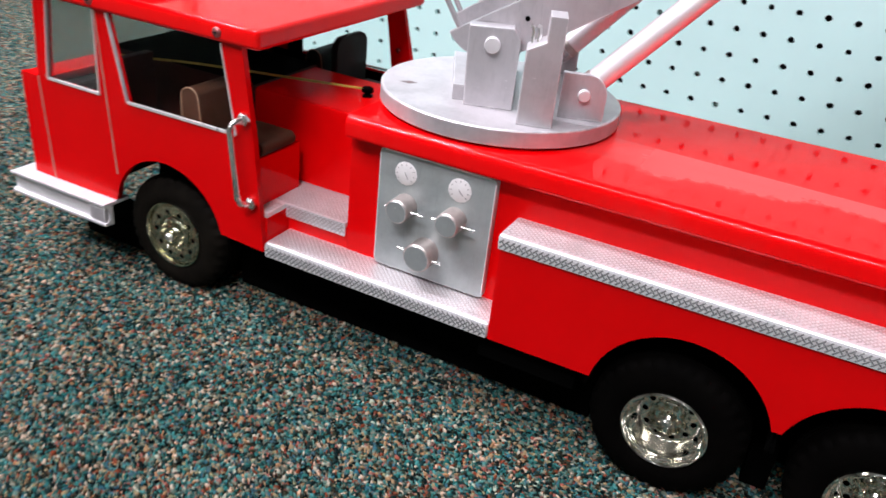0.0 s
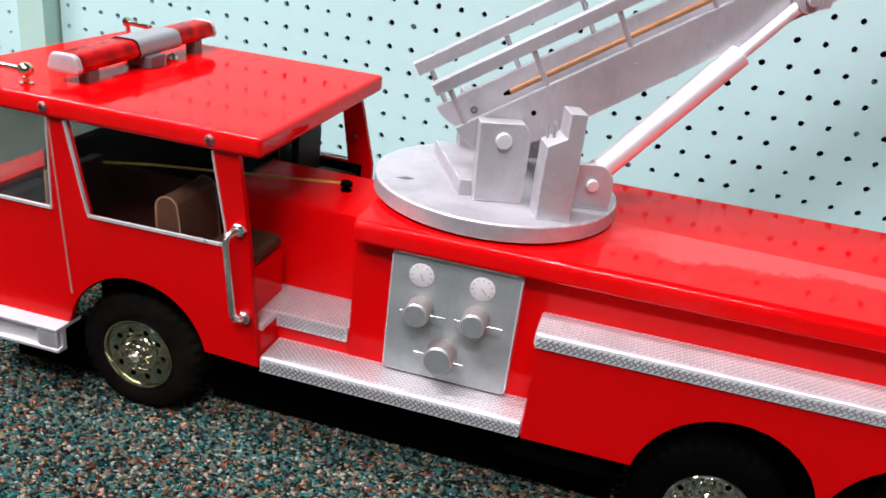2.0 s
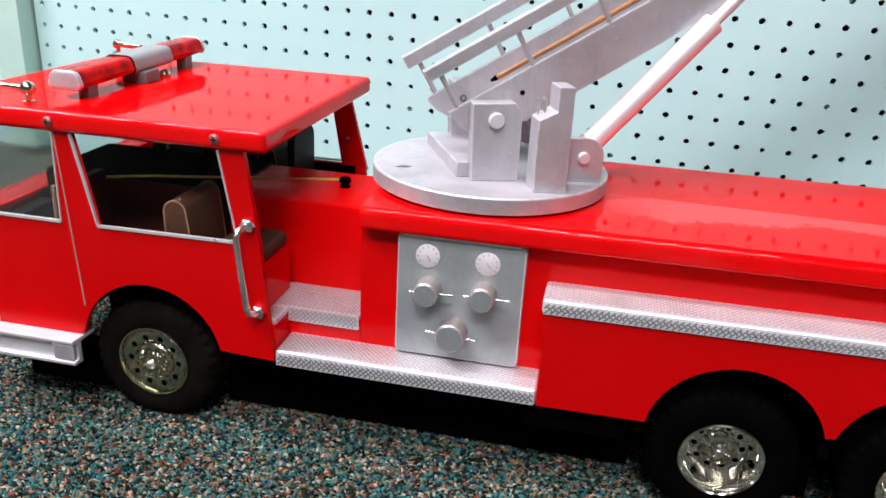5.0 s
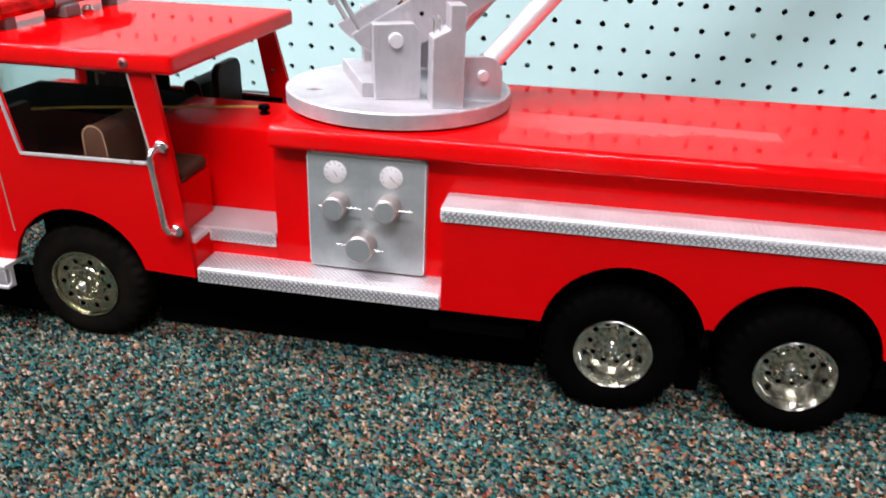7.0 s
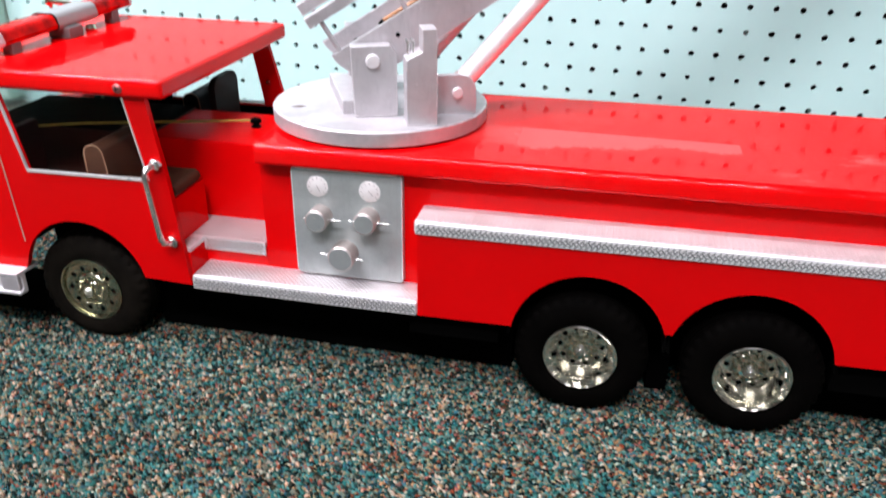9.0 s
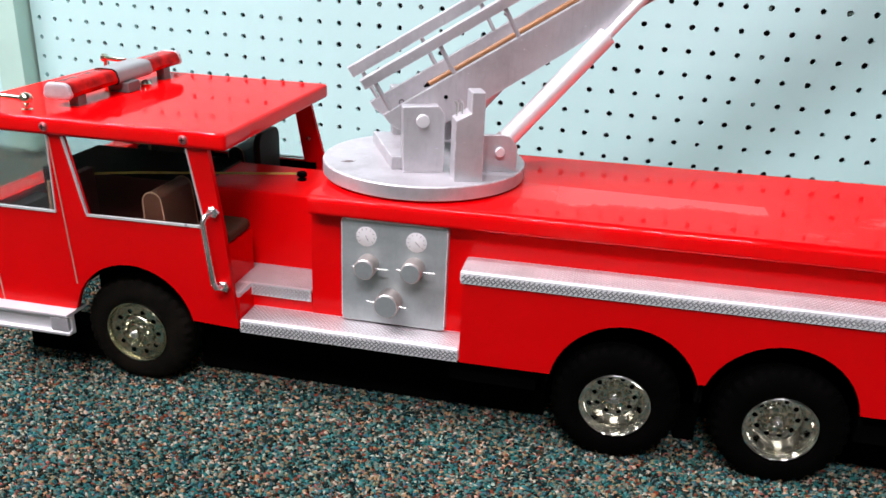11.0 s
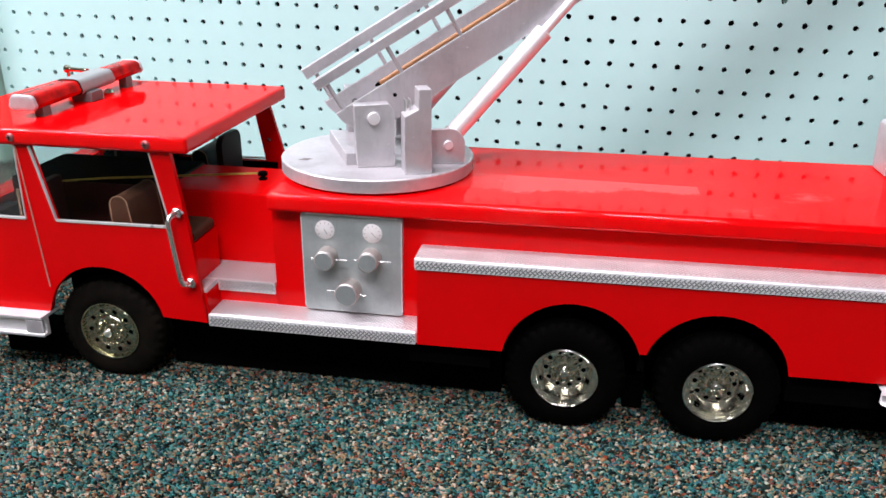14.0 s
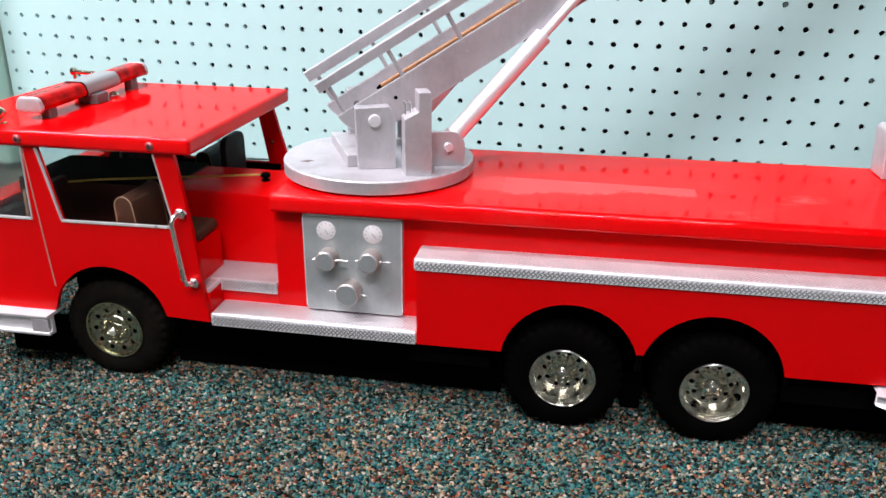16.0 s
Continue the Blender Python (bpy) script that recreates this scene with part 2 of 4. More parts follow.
TRIM = metal("silver_trim", (0.82, 0.79, 0.78), 0.25, 0.40, metallic=0.55)
SLOT = plain("grimy_metal", (0.13, 0.10, 0.095), 0.6, 0.3, 200)
SEAM = plain("tan_seam", (0.42, 0.25, 0.19), 0.5, 0.2, 60)
SCREW = metal("reddened_steel", (0.42, 0.13, 0.13), 0.3, 0.45, (1, 1, 1), 0.3, 400, 0.7)
RUBBER = plain("black_rubber", (0.0014, 0.0012, 0.0010), 0.7, 0.45, 40, 0.2, Specular_IOR_Level=0.02)
DUSTY_RUBBER = plain("dusty_brown_black_rubber", (0.0062, 0.0050, 0.0036), 0.75, 0.5, 60, 0.25, Specular_IOR_Level=0.05)
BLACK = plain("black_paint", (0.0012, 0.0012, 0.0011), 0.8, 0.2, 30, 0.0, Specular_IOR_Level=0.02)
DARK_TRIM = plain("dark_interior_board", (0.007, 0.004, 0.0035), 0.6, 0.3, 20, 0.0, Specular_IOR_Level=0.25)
BROWN = plain("brown_leatherette", (0.050, 0.020, 0.010), 0.6, 0.25, 60, 0.2, Specular_IOR_Level=0.2)
BUFF = plain("buff_edge_piping", (0.20, 0.12, 0.07), 0.6, 0.2, 60)
WOOD = plain("varnished_wood_dowel", (0.29, 0.115, 0.032), 0.4, 0.25, 90)
STRING = plain("yellow_cord", (0.55, 0.38, 0.06), 0.6, 0.15, 200)
COVER_BROWN = plain("dark_brown_board", (0.034, 0.006, 0.004), 0.5, 0.35, 25, 0.0, Specular_IOR_Level=0.2)
DIAL = plain("white_dial_paper", (0.80, 0.77, 0.76), 0.5, 0.06, 120)
INK = plain("dial_ink", (0.34, 0.31, 0.31), 0.6)
LENS = plain("red_lens_plastic", (0.40, 0.0014, 0.0010), 0.10, 0.7, 90, 0.0, Specular_IOR_Level=0.05)
GREY = plain("grey_plastic", (0.27, 0.285, 0.285), 0.45, 0.08, 50)
DARK_GREY = plain("dark_grey_plastic", (0.13, 0.12, 0.12), 0.5, 0.1, 50)
MINT = plain("mint_painted_hardboard", (0.575, 0.815, 0.785), 0.42, 0.035, 5, 0.06)
MINT_POST = plain("mint_painted_steel", (0.50, 0.70, 0.60), 0.4, 0.06, 8)
PLUG = plain("clogged_paint", (0.16, 0.22, 0.19), 0.8)
CAVITY = plain("dark_wall_cavity", (0.03, 0.03, 0.03), 0.9)
PALE = plain("pale_wall_stud", (0.62, 0.70, 0.68), 0.7)
PLASTER = plain("grey_brown_plaster", (0.11, 0.105, 0.09), 0.9, 0.05, 3, 0.1)
CEIL = plain("grey_ceiling_tile", (0.28, 0.28, 0.27), 0.9, 0.05, 6, 0.1)
GLASS = glass_mat("clear_plastic_glazing", (0.93, 0.95, 0.95))
FILM = glass_mat("hazy_plastic_film", (0.76, 0.82, 0.80), 0.16)
HAZE = glass_mat("slightly_hazy_glazing", (0.80, 0.84, 0.82), 0.05)
put(HAZE.node_tree.nodes["Principled BSDF"], Transmission_Weight=0.985)
put(FILM.node_tree.nodes["Principled BSDF"], Transmission_Weight=0.86)
PILE, CARPET_FAR = carpet_pile(), carpet_far()
GLOW = bpy.data.materials.new("lamp_diffuser")
GLOW.use_nodes = True
GLOW.node_tree.nodes["Principled BSDF"].inputs["Emission Color"].default_value = (1.0, 0.98, 0.94, 1)
GLOW.node_tree.nodes["Principled BSDF"].inputs["Emission Strength"].default_value = 6.0


# ---------------------------------------------------------------- mesh helpers (millimetres)
def part(name, bm, material, parent=None, label="", bevel=0.0, segs=2, angle=38, kind=""):
    """Links a bmesh, drawn in millimetres, as one mesh object in metres."""
    bmesh.ops.remove_doubles(bm, verts=bm.verts, dist=0.0005)
    bmesh.ops.recalc_face_normals(bm, faces=bm.faces)
    if bevel:
        sharp = [e for e in bm.edges if len(e.link_faces) == 2 and e.calc_face_angle() > 0.6]
        bmesh.ops.bevel(bm, geom=sharp, offset=bevel, segments=segs, affect="EDGES", profile=0.5, clamp_overlap=True)
    bmesh.ops.transform(bm, matrix=Matrix.Scale(0.001, 4), verts=bm.verts)
    me = bpy.data.meshes.new(name)
    bm.to_mesh(me)
    bm.free()
    me.materials.append(material)
    me.polygons.foreach_set("use_smooth", [True] * len(me.polygons))
    me.set_sharp_from_angle(angle=radians(angle))
    ob = new(name, me)
    if bevel:
        even = ob.modifiers.new("even_normals", "WEIGHTED_NORMAL")
        even.weight, even.keep_sharp = 100, True
    if parent:
        ob.parent = parent
        if parent.type == "EMPTY":
            ob.matrix_parent_inverse = parent.matrix_basis.inverted()
    if label or kind:
        tagged(ob, label=label, kind=kind)
    return ob


def box(bm, x0, x1, y0, y1, z0, z1, m=None):
    vs = [bm.verts.new((x, y, z)) for x in (x0, x1) for y in (y0, y1) for z in (z0, z1)]
    for f in ((0, 1, 3, 2), (4, 6, 7, 5), (0, 4, 5, 1), (2, 3, 7, 6), (0, 2, 6, 4), (1, 5, 7, 3)):
        bm.faces.new([vs[i] for i in f])
    if m:
        bmesh.ops.transform(bm, matrix=m, verts=vs)
    return vs


def prism(bm, pts, a0, a1, axis="y"):
    """Extrudes an outline: (x, z) along y, (x, y) along z, or (y, z) along x."""
    place = {"y": lambda p, a: (p[0], a, p[1]), "z": lambda p, a: (p[0], p[1], a), "x": lambda p, a: (a, p[0], p[1])}[axis]
    lo, hi = [bm.verts.new(place(p, a0)) for p in pts], [bm.verts.new(place(p, a1)) for p in pts]
    bm.faces.new(lo)
    bm.faces.new(hi[::-1])
    for i in range(len(pts)):
        j = (i + 1) % len(pts)
        bm.faces.new((lo[i], lo[j], hi[j], hi[i]))
    return lo + hi


def lathe(bm, profile, at=(0, 0, 0), axis=(0, 1, 0), seg=32, closed=False):
    """Turns (radius, distance along the axis) round an axis."""
    turn = Vector((0, 0, 1)).rotation_difference(Vector(axis)).to_matrix()
    rings = []
    for r, d in profile:
        if r < 1e-6:
            rings.append([bm.verts.new(Vector(at) + turn @ Vector((0, 0, d)))])
        else:
            rings.append([bm.verts.new(Vector(at) + turn @ Vector((r * math.cos(2 * math.pi * k / seg), r * math.sin(2 * math.pi * k / seg), d))) for k in range(seg)])
    pairs = list(zip(rings, rings[1:])) + ([(rings[-1], rings[0])] if closed else [])
    for a, b in pairs:
        for k in range(seg):
            j = (k + 1) % seg
            q = [a[k % len(a)], a[j % len(a)], b[j % len(b)], b[k % len(b)]]
            q = list(dict.fromkeys(q))
            if len(q) > 2:
                bm.faces.new(q)


def rod(bm, p, q, r, seg=16, r2=None):
    p, q = Vector(p), Vector(q)
    length = (q - p).length
    lathe(bm, [(0, 0), (r, 0), (r2 or r, length), (0, length)], p, (q - p) / length, seg)


def tube(bm, pts, r, seg=12):
    """A round bar bent along a line of points."""
    pts = [Vector(p) for p in pts]
    rings = []
    side = None
    for i, p in enumerate(pts):
        d = (pts[min(i + 1, len(pts) - 1)] - pts[max(i - 1, 0)]).normalized()
        if side is None:
            side = d.orthogonal().normalized()
        side = (side - d * side.dot(d)).normalized()
        up = d.cross(side)
        rings.append([bm.verts.new(p + r * (math.cos(2 * math.pi * k / seg) * side + math.sin(2 * math.pi * k / seg) * up)) for k in range(seg)])
    for a, b in zip(rings, rings[1:]):
        for k in range(seg):
            bm.faces.new((a[k], a[(k + 1) % seg], b[(k + 1) % seg], b[k]))
    bm.faces.new(rings[0][::-1])
    bm.faces.new(rings[-1])


def arc(cx, cz, r, a0, a1, n):
    return [(cx + r * math.cos(radians(a0 + (a1 - a0) * k / n)), cz + r * math.sin(radians(a0 + (a1 - a0) * k / n))) for k in range(n + 1)]


def hole_cell(bm, grid, seg, size, ragged):
    """One unit cell with a round hole: grid(u, v, depth) places a point of the square from -0.5 to 0.5; the hole has walls."""
    inner, outer, deep = [], [], []
    for k in range(seg):
        a = 2 * math.pi * (k + 0.5) / seg
        c, s = math.cos(a), math.sin(a)
        far = 0.5 / max(abs(c), abs(s))
        r = size * ragged[k]
        inner.append(bm.verts.new(grid(r * c, r * s, 0)))
        deep.append(bm.verts.new(grid(r * c, r * s, 1)))
        outer.append(bm.verts.new(grid(far * c, far * s, 0)))
    for k in range(seg):
        j = (k + 1) % seg
        bm.faces.new((outer[k], outer[j], inner[j], inner[k]))
        bm.faces.new((inner[k], inner[j], deep[j], deep[k]))


def tread_bars(bm, u0, u1, v0, v1, pitch, place, rise=0.45):
    """Raised herringbone bars of a tread plate over a rectangle; place(u, v, h) gives the point at height h."""
    reach, half = 0.74 * pitch, 0.19 * pitch
    n = int(((u1 - u0) + (v1 - v0)) / pitch) + 2
    for i in range(-n, n + 1):
        for j in range(-n, n + 1):
            cu, cv = u0 + 0.7071 * pitch * (i - j), v0 + 0.7071 * pitch * (i + j)
            if not (u0 + 0.4 * reach < cu < u1 - 0.4 * reach and v0 + 0.3 * reach < cv < v1 - 0.3 * reach):
                continue
            k = 1 if (i + j) % 2 else -1
            d, e = Vector((0.7071, 0.7071 * k)), Vector((-0.7071 * k, 0.7071))

            def ring(long, wide, h):
                pts = []
                for p, q in ((-1, -1), (1, -1), (1, 1), (-1, 1)):
                    u, v = cu + long * p * d.x + wide * q * e.x, cv + long * p * d.y + wide * q * e.y
                    pts.append(bm.verts.new(place(min(max(u, u0), u1), min(max(v, v0), v1), h)))
                return pts
            base, top = ring(reach, half, 0), ring(0.8 * reach, 0.55 * half, rise)
            bm.faces.new(top)
            for m in range(4):
                bm.faces.new((base[m], base[(m + 1) % 4], top[(m + 1) % 4], top[m]))


def mirrored(y):
    """The same place on the far side of the truck."""
    return 2 * MID - y


MID = 91.0

# ---------------------------------------------------------------- the room
bm = bmesh.new()
box(bm, -3200, 3200, -5200, 760, -40, 0)
tagged(part("floor", bm, CARPET_FAR), "speckled teal, brown and cream loop carpet", "floor", kind="structure")

WALL = Matrix.Translation((283.5, 467.6, 205.4)) @ Euler((0.00717, 0, -0.05214)).to_matrix().to_4x4() @ Euler((0, 0.00994, 0)).to_matrix().to_4x4()


def pegboard(name, i0, i1, j0, j1, label):
    """Perforated hardboard on a 25.4 mm grid, 5 mm thick, with holes that go through."""
    bm, rnd = bmesh.new(), random.Random(i0 + 90)
    for i in range(i0, i1 + 1):
        for j in range(j0, j1 + 1):
            size = 0.128 * rnd.uniform(0.93, 1.05)
            if rnd.random() < 0.07:
                size *= rnd.uniform(0.82, 0.92)
            ragged = [rnd.uniform(0.88, 1.07) for _ in range(12)]
            hole_cell(bm, lambda u, v, d: WALL @ Vector(((i + u) * 25.4, 5.0 * d + 0.11 * max(0, -30 - i - u) ** 2, (j + v) * 25.4)), 12, size, ragged)
    bmesh.ops.transform(bm, matrix=Matrix.Identity(4), verts=bm.verts)
    ob = part(name, bm, MINT, None, angle=30)
    bm = bmesh.new()
    for i in range(i0, i1 + 1):
        for j in range(j0, j1 + 1):
            if rnd.random() < 0.06:
                at = WALL @ Vector((i * 25.4 + rnd.uniform(-1.2, 1.2), rnd.uniform(2.2, 4.0), j * 25.4 + rnd.uniform(-1.2, 1.2)))
                lathe(bm, [(0, 0), (rnd.uniform(1.2, 2.6), 0.3), (0, 0.8)], at, (0, -1, 0), 7)
    part("hole_filling", bm, PLUG, ob, "grey-green paint clogging a few holes", kind="stuff")
    return tagged(ob, label, "pegboard wall", kind="structure")


pegboard("wall_north", -38, 24, -8, 24, "pale mint painted pegboard wall with rows of round holes")
pegboard("wall_north_side_panel", -62, -41, -8, 24, "pale mint painted pegboard panel beyond the upright")
bm = bmesh.new()
box(bm, -62.5 * 25.4, 24.5 * 25.4, 44, 70, -8.1 * 25.4, 24.5 * 25.4, WALL)
tagged(part("wall_north_backing", bm, CAVITY), "dark backing board behind the pegboard", "wall", kind="structure")
bm = bmesh.new()
box(bm, -38.5 * 25.4, -37.35 * 25.4, 13.4, 40, -8.1 * 25.4, 24.5 * 25.4, WALL)
tagged(part("wall_stud", bm, PALE), "pale stud behind the edge holes of the pegboard", "wall stud", kind="structure")
bm = bmesh.new()
box(bm, -40.2 * 25.4, -38.62 * 25.4, -18, 30, -8.1 * 25.4, 26 * 25.4, WALL)
tagged(part("wall_upright", bm, MINT_POST, bevel=2), "mint green steel upright between two pegboard panels", "upright", kind="structure")
for name, b in (("wall_north_upper", (-3200, 3200, 700, 760, 0, 2300)), ("wall_south", (-3200, 3200, -5260, -5200, 0, 2300)),
                ("wall_west", (-3260, -3200, -5200, 760, 0, 2300)), ("wall_east", (3200, 3260, -5200, 760, 0, 2300))):
    bm = bmesh.new()
    box(bm, *b)
    tagged(part(name, bm, PLASTER), "plain grey-brown wall", "wall", kind="structure")
bm = bmesh.new()
box(bm, -3260, 3260, -5260, 760, 2300, 2340)
tagged(part("ceiling", bm, CEIL), "plain grey ceiling", "ceiling", kind="structure")


def ceiling_light(x, y, power, half):
    bm = bmesh.new()
    box(bm, x - half - 30, x + half + 30, y - 180, y + 180, 2240, 2298)
    fix = tagged(part("ceiling_light", bm, CEIL, bevel=4), "long fluorescent ceiling light", "ceiling light", "ceiling lights")
    bm = bmesh.new()
    box(bm, x - half, x + half, y - 150, y + 150, 2230, 2238)
    part("diffuser", bm, GLOW, fix, "glowing diffuser")
    lamp = bpy.data.lights.new("ceiling_lamp", "AREA")
    lamp.shape, lamp.size, lamp.size_y, lamp.energy, lamp.color = "RECTANGLE", 0.002 * half, 0.30, power, (0.985, 0.952, 1.07)
    new("ceiling_lamp", lamp).matrix_world = pose(x / 1000, y / 1000, 2.22)


for x, y, power, half in ((-1500, -250, 76, 610), (-700, -1000, 28, 610), (230, -1650, 50, 450), (-1500, -3300, 1, 300), (-100, -3400, 1, 300), (1300, -3300, 1, 300)):
    ceiling_light(x, y, power, half)

# ---------------------------------------------------------------- the fire truck
truck = new("fire_truck")
truck.location = (-0.005, MID / 1000, 0)
bpy.context.view_layer.update()
tagged(truck, "large red toy ladder fire truck standing on the carpet", "toy fire truck")


def arch_outline(cx, r, cz, z0, n=18):
    """Points over a wheel arch from its front foot to its rear foot at height z0."""
    a = math.degrees(math.asin((z0 - cz) / r))
    return arc(cx, cz, r, 180 - a, a, n)


# cab sides
SILL, EAVE = 131.0, 186.0


def cab_side(y0, y1, foot=-160.4):
    bm = bmesh.new()
    low = [(-356, 57.5), (-278.5, 58.5)]
    low += [p for p in arch_outline(-232, 45.5, 52.5, 62)][0:]
    low += [(-154, 60.5), (foot, SILL), (-356, SILL)]
    prism(bm, low, y0, y1)
    side = part("cab_side", bm, SHADE_RED, truck, "red cab side with a wheel arch")
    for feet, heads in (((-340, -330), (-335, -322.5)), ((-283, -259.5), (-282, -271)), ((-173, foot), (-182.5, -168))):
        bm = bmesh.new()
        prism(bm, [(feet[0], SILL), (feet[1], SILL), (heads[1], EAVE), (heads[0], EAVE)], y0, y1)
        part("pillar", bm, SHADE_RED, side)
    return side


cab_side(0, 4)
cab_side(mirrored(4), mirrored(0), -154.2)
bm = bmesh.new()
box(bm, -356, -352, 4.2, mirrored(4.2), 57.5, 131)
box(bm, -351.8, -334, 4.2, mirrored(4.2), 127, 131)
part("cab_front", bm, RED, truck, "red flat cab front", bevel=1.0)
bm = bmesh.new()
box(bm, -362, -153.5, -3.5, mirrored(-3.5), 185.5, 197)
part("roof", bm, RED, truck, "glossy red flat roof slab with rounded edges", bevel=2.8, segs=4)


def strip(bm, p, q, w, y0, y1):
    """A flat bar between two points of the side, as wide as w."""
    d = (Vector(q) - Vector(p)).normalized()
    s = Vector((-d.y, d.x)) * (w / 2)
    prism(bm, [tuple(Vector(p) + s), tuple(Vector(p) - s), tuple(Vector(q) - s), tuple(Vector(q) + s)], y0, y1)


def window(corners, y, out, clear):
    """Clear glazing in a side opening with a silver strip along its edges."""
    bm = bmesh.new()
    prism(bm, corners, y + out * 1.2, y + out * 2.2)
    pane = part("window_pane", bm, clear, truck, "clear plastic window pane with silver edging" if clear == GLASS else "hazy plastic window pane with silver edging")
    pane.visible_shadow = False
    bm = bmesh.new()
    loop = corners + corners[:1]
    for p, q, wide in ((loop[0], loop[1], 0.9), (loop[1], loop[2], 1.5), (loop[2], loop[3], 0.9)):
        strip(bm, p, q, wide, y - out * 0.9, y + out * 1.0)
    part("edging", bm, TRIM, pane, "thin silver window edging")


for y, out in ((0, 1), (2 * MID, -1)):
    window([(-322.5, 184.5), (-330, 131.5), (-283, 131.5), (-282, 184.5)], y, out, HAZE if out > 0 else FILM)
    window([(-271, 184.5), (-259.5, 131.5), (-173, 132.5), (-182.5, 184.5)], y, out, GLASS)
bm = bmesh.new()
prism(bm, [(-337.5, 131), (-336.3, 131), (-332.3, 185.5), (-333.5, 185.5)], 4.2, mirrored(4.2))
shield = part("windshield", bm, FILM, truck, "hazy plastic windshield")
shield.visible_shadow = False
for top, foot in (((-339.5, 131), (-336, 58)), ((-281, 184), (-274.3, 79))):
    bm = bmesh.new()
    strip(bm, top, foot, 0.8, -0.4, 0.5)
    part("door_seam", bm, SEAM, truck, "thin tan door edge")
bm = bmesh.new()
box(bm, -351.8, -262.4, 4.2, mirrored(4.2), 88.5, 91)
part("cab_floor", bm, DARK_TRIM, truck, "dark cab floor")
for a, b in ((4.2, 56.8), (mirrored(56.8), mirrored(4.2))):
    bm = bmesh.new()
    box(bm, -188, -154.2, a, b, 61.5, 82)
    part("cab_rear_panel", bm, RED, truck)


def screw(x, z, y, out):
    bm = bmesh.new()
    lathe(bm, [(0, 0), (3.0, 0), (3.0, 0.5), (2.5, 1.3), (1.3, 1.8), (0, 1.9)], (x, y, z), (0, out, 0), 20)
    head = part("roof_screw", bm, SCREW, truck, "round-headed cross screw smeared with red paint")
    bm = bmesh.new()
    box(bm, x - 1.7, x + 1.7, y + out * 1.55 - 0.45, y + out * 1.55 + 0.45, z - 0.3, z + 0.3)
    box(bm, x - 0.3, x + 0.3, y + out * 1.55 - 0.45, y + out * 1.55 + 0.45, z - 1.7, z + 1.7)
    part("cross_slot", bm, DARK_TRIM, head, "dark cross slot")


for x in (-280.5, -182):
    screw(x, 191.2, -3.5, -1)
    screw(x, 191.2, mirrored(-3.5), 1)

bm = bmesh.new()
lathe(bm, [(0, 0), (2.2, 0), (2.0, 1.0), (0, 1.3)], (-168.5, mirrored(4), 150.5), (0, -1, 0), 14)
part("pillar_bolt", bm, DULL_CHROME, truck, "small steel bolt in the far pillar")

# grab handle behind the cab door
bm = bmesh.new()
top, bot = Vector((-166.3, 0, 143.9)), Vector((-162.0, 0, 92.0))
tube(bm, [top, top + Vector((-1.5, -6, -0.5)), top + Vector((-2.8, -8.4, -1.8)), top + Vector((-3.2, -9.8, -5)), bot + Vector((-3.0, -9.8, 5)),
          bot + Vector((-2.0, -8.4, 1.6)), bot + Vector((-1.0, -6, 0.4)), bot], 1.9, 14)
handle = part("grab_handle", bm, DULL_CHROME, truck, "bent chromed steel grab handle")
for p in (top, bot):
    bm = bmesh.new()
    lathe(bm, [(0, 0), (4.0, 0), (4.0, 2.6), (3.3, 3.2), (0, 3.2)], p, (0, -1, 0), 6)
    part("nut", bm, DULL_CHROME, handle, "hexagonal steel nut")

# engine box that runs from the cab back to the body
bm = bmesh.new()
box(bm, -262, -109.5, 57, mirrored(57), 82.0, 141)
part("engine_box", bm, DULL_RED, truck, "red engine box between the cab seats", bevel=2.0)
bm = bmesh.new()
lathe(bm, [(0, 0), (3.4, 0), (3.4, 1.2), (2.0, 1.6), (2.0, 3.0), (3.9, 3.4), (3.9, 5.6), (3.0, 6.4), (0, 6.4)], (-142, 93, 141), (0, 0, 1), 24)
part("cap", bm, BLACK, truck, "small black cap on the engine box")
bm = bmesh.new()
tube(bm, [(-142, 93, 146), (-200, 78, 145), (-259, 63, 143.9), (-312, 45, 142)], 0.85, 8)
part("cord", bm, STRING, truck, "thin yellow cord stretched over the engine box")

# cab interior
bm = bmesh.new()
box(bm, -334, -205, 55.6, mirrored(55.6), 88, 142.4)
part("engine_cover", bm, COVER_BROWN, truck, "dark brown engine cover inside the cab", bevel=2.0)
# Black sheets added inside the cab hold its shade in their colour.
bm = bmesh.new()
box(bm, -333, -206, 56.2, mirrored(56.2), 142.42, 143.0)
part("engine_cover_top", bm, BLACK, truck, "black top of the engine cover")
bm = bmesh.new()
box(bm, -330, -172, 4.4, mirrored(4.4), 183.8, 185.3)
part("roof_dark_sheet", bm, BLACK, truck, "added black sheet under the roof for the cab's shade")
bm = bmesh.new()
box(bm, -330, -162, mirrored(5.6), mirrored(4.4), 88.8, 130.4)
part("side_dark_sheet", bm, BLACK, truck, "added black sheet inside the far side for the cab's shade")
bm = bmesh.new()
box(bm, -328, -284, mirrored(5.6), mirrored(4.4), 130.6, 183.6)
part("window_dark_sheet", bm, BLACK, truck, "added black sheet darkening the far front window")
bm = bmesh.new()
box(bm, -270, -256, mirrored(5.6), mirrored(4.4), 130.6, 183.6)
part("window_dark_sheet", bm, BLACK, truck, "added black sheet darkening part of the far rear window")
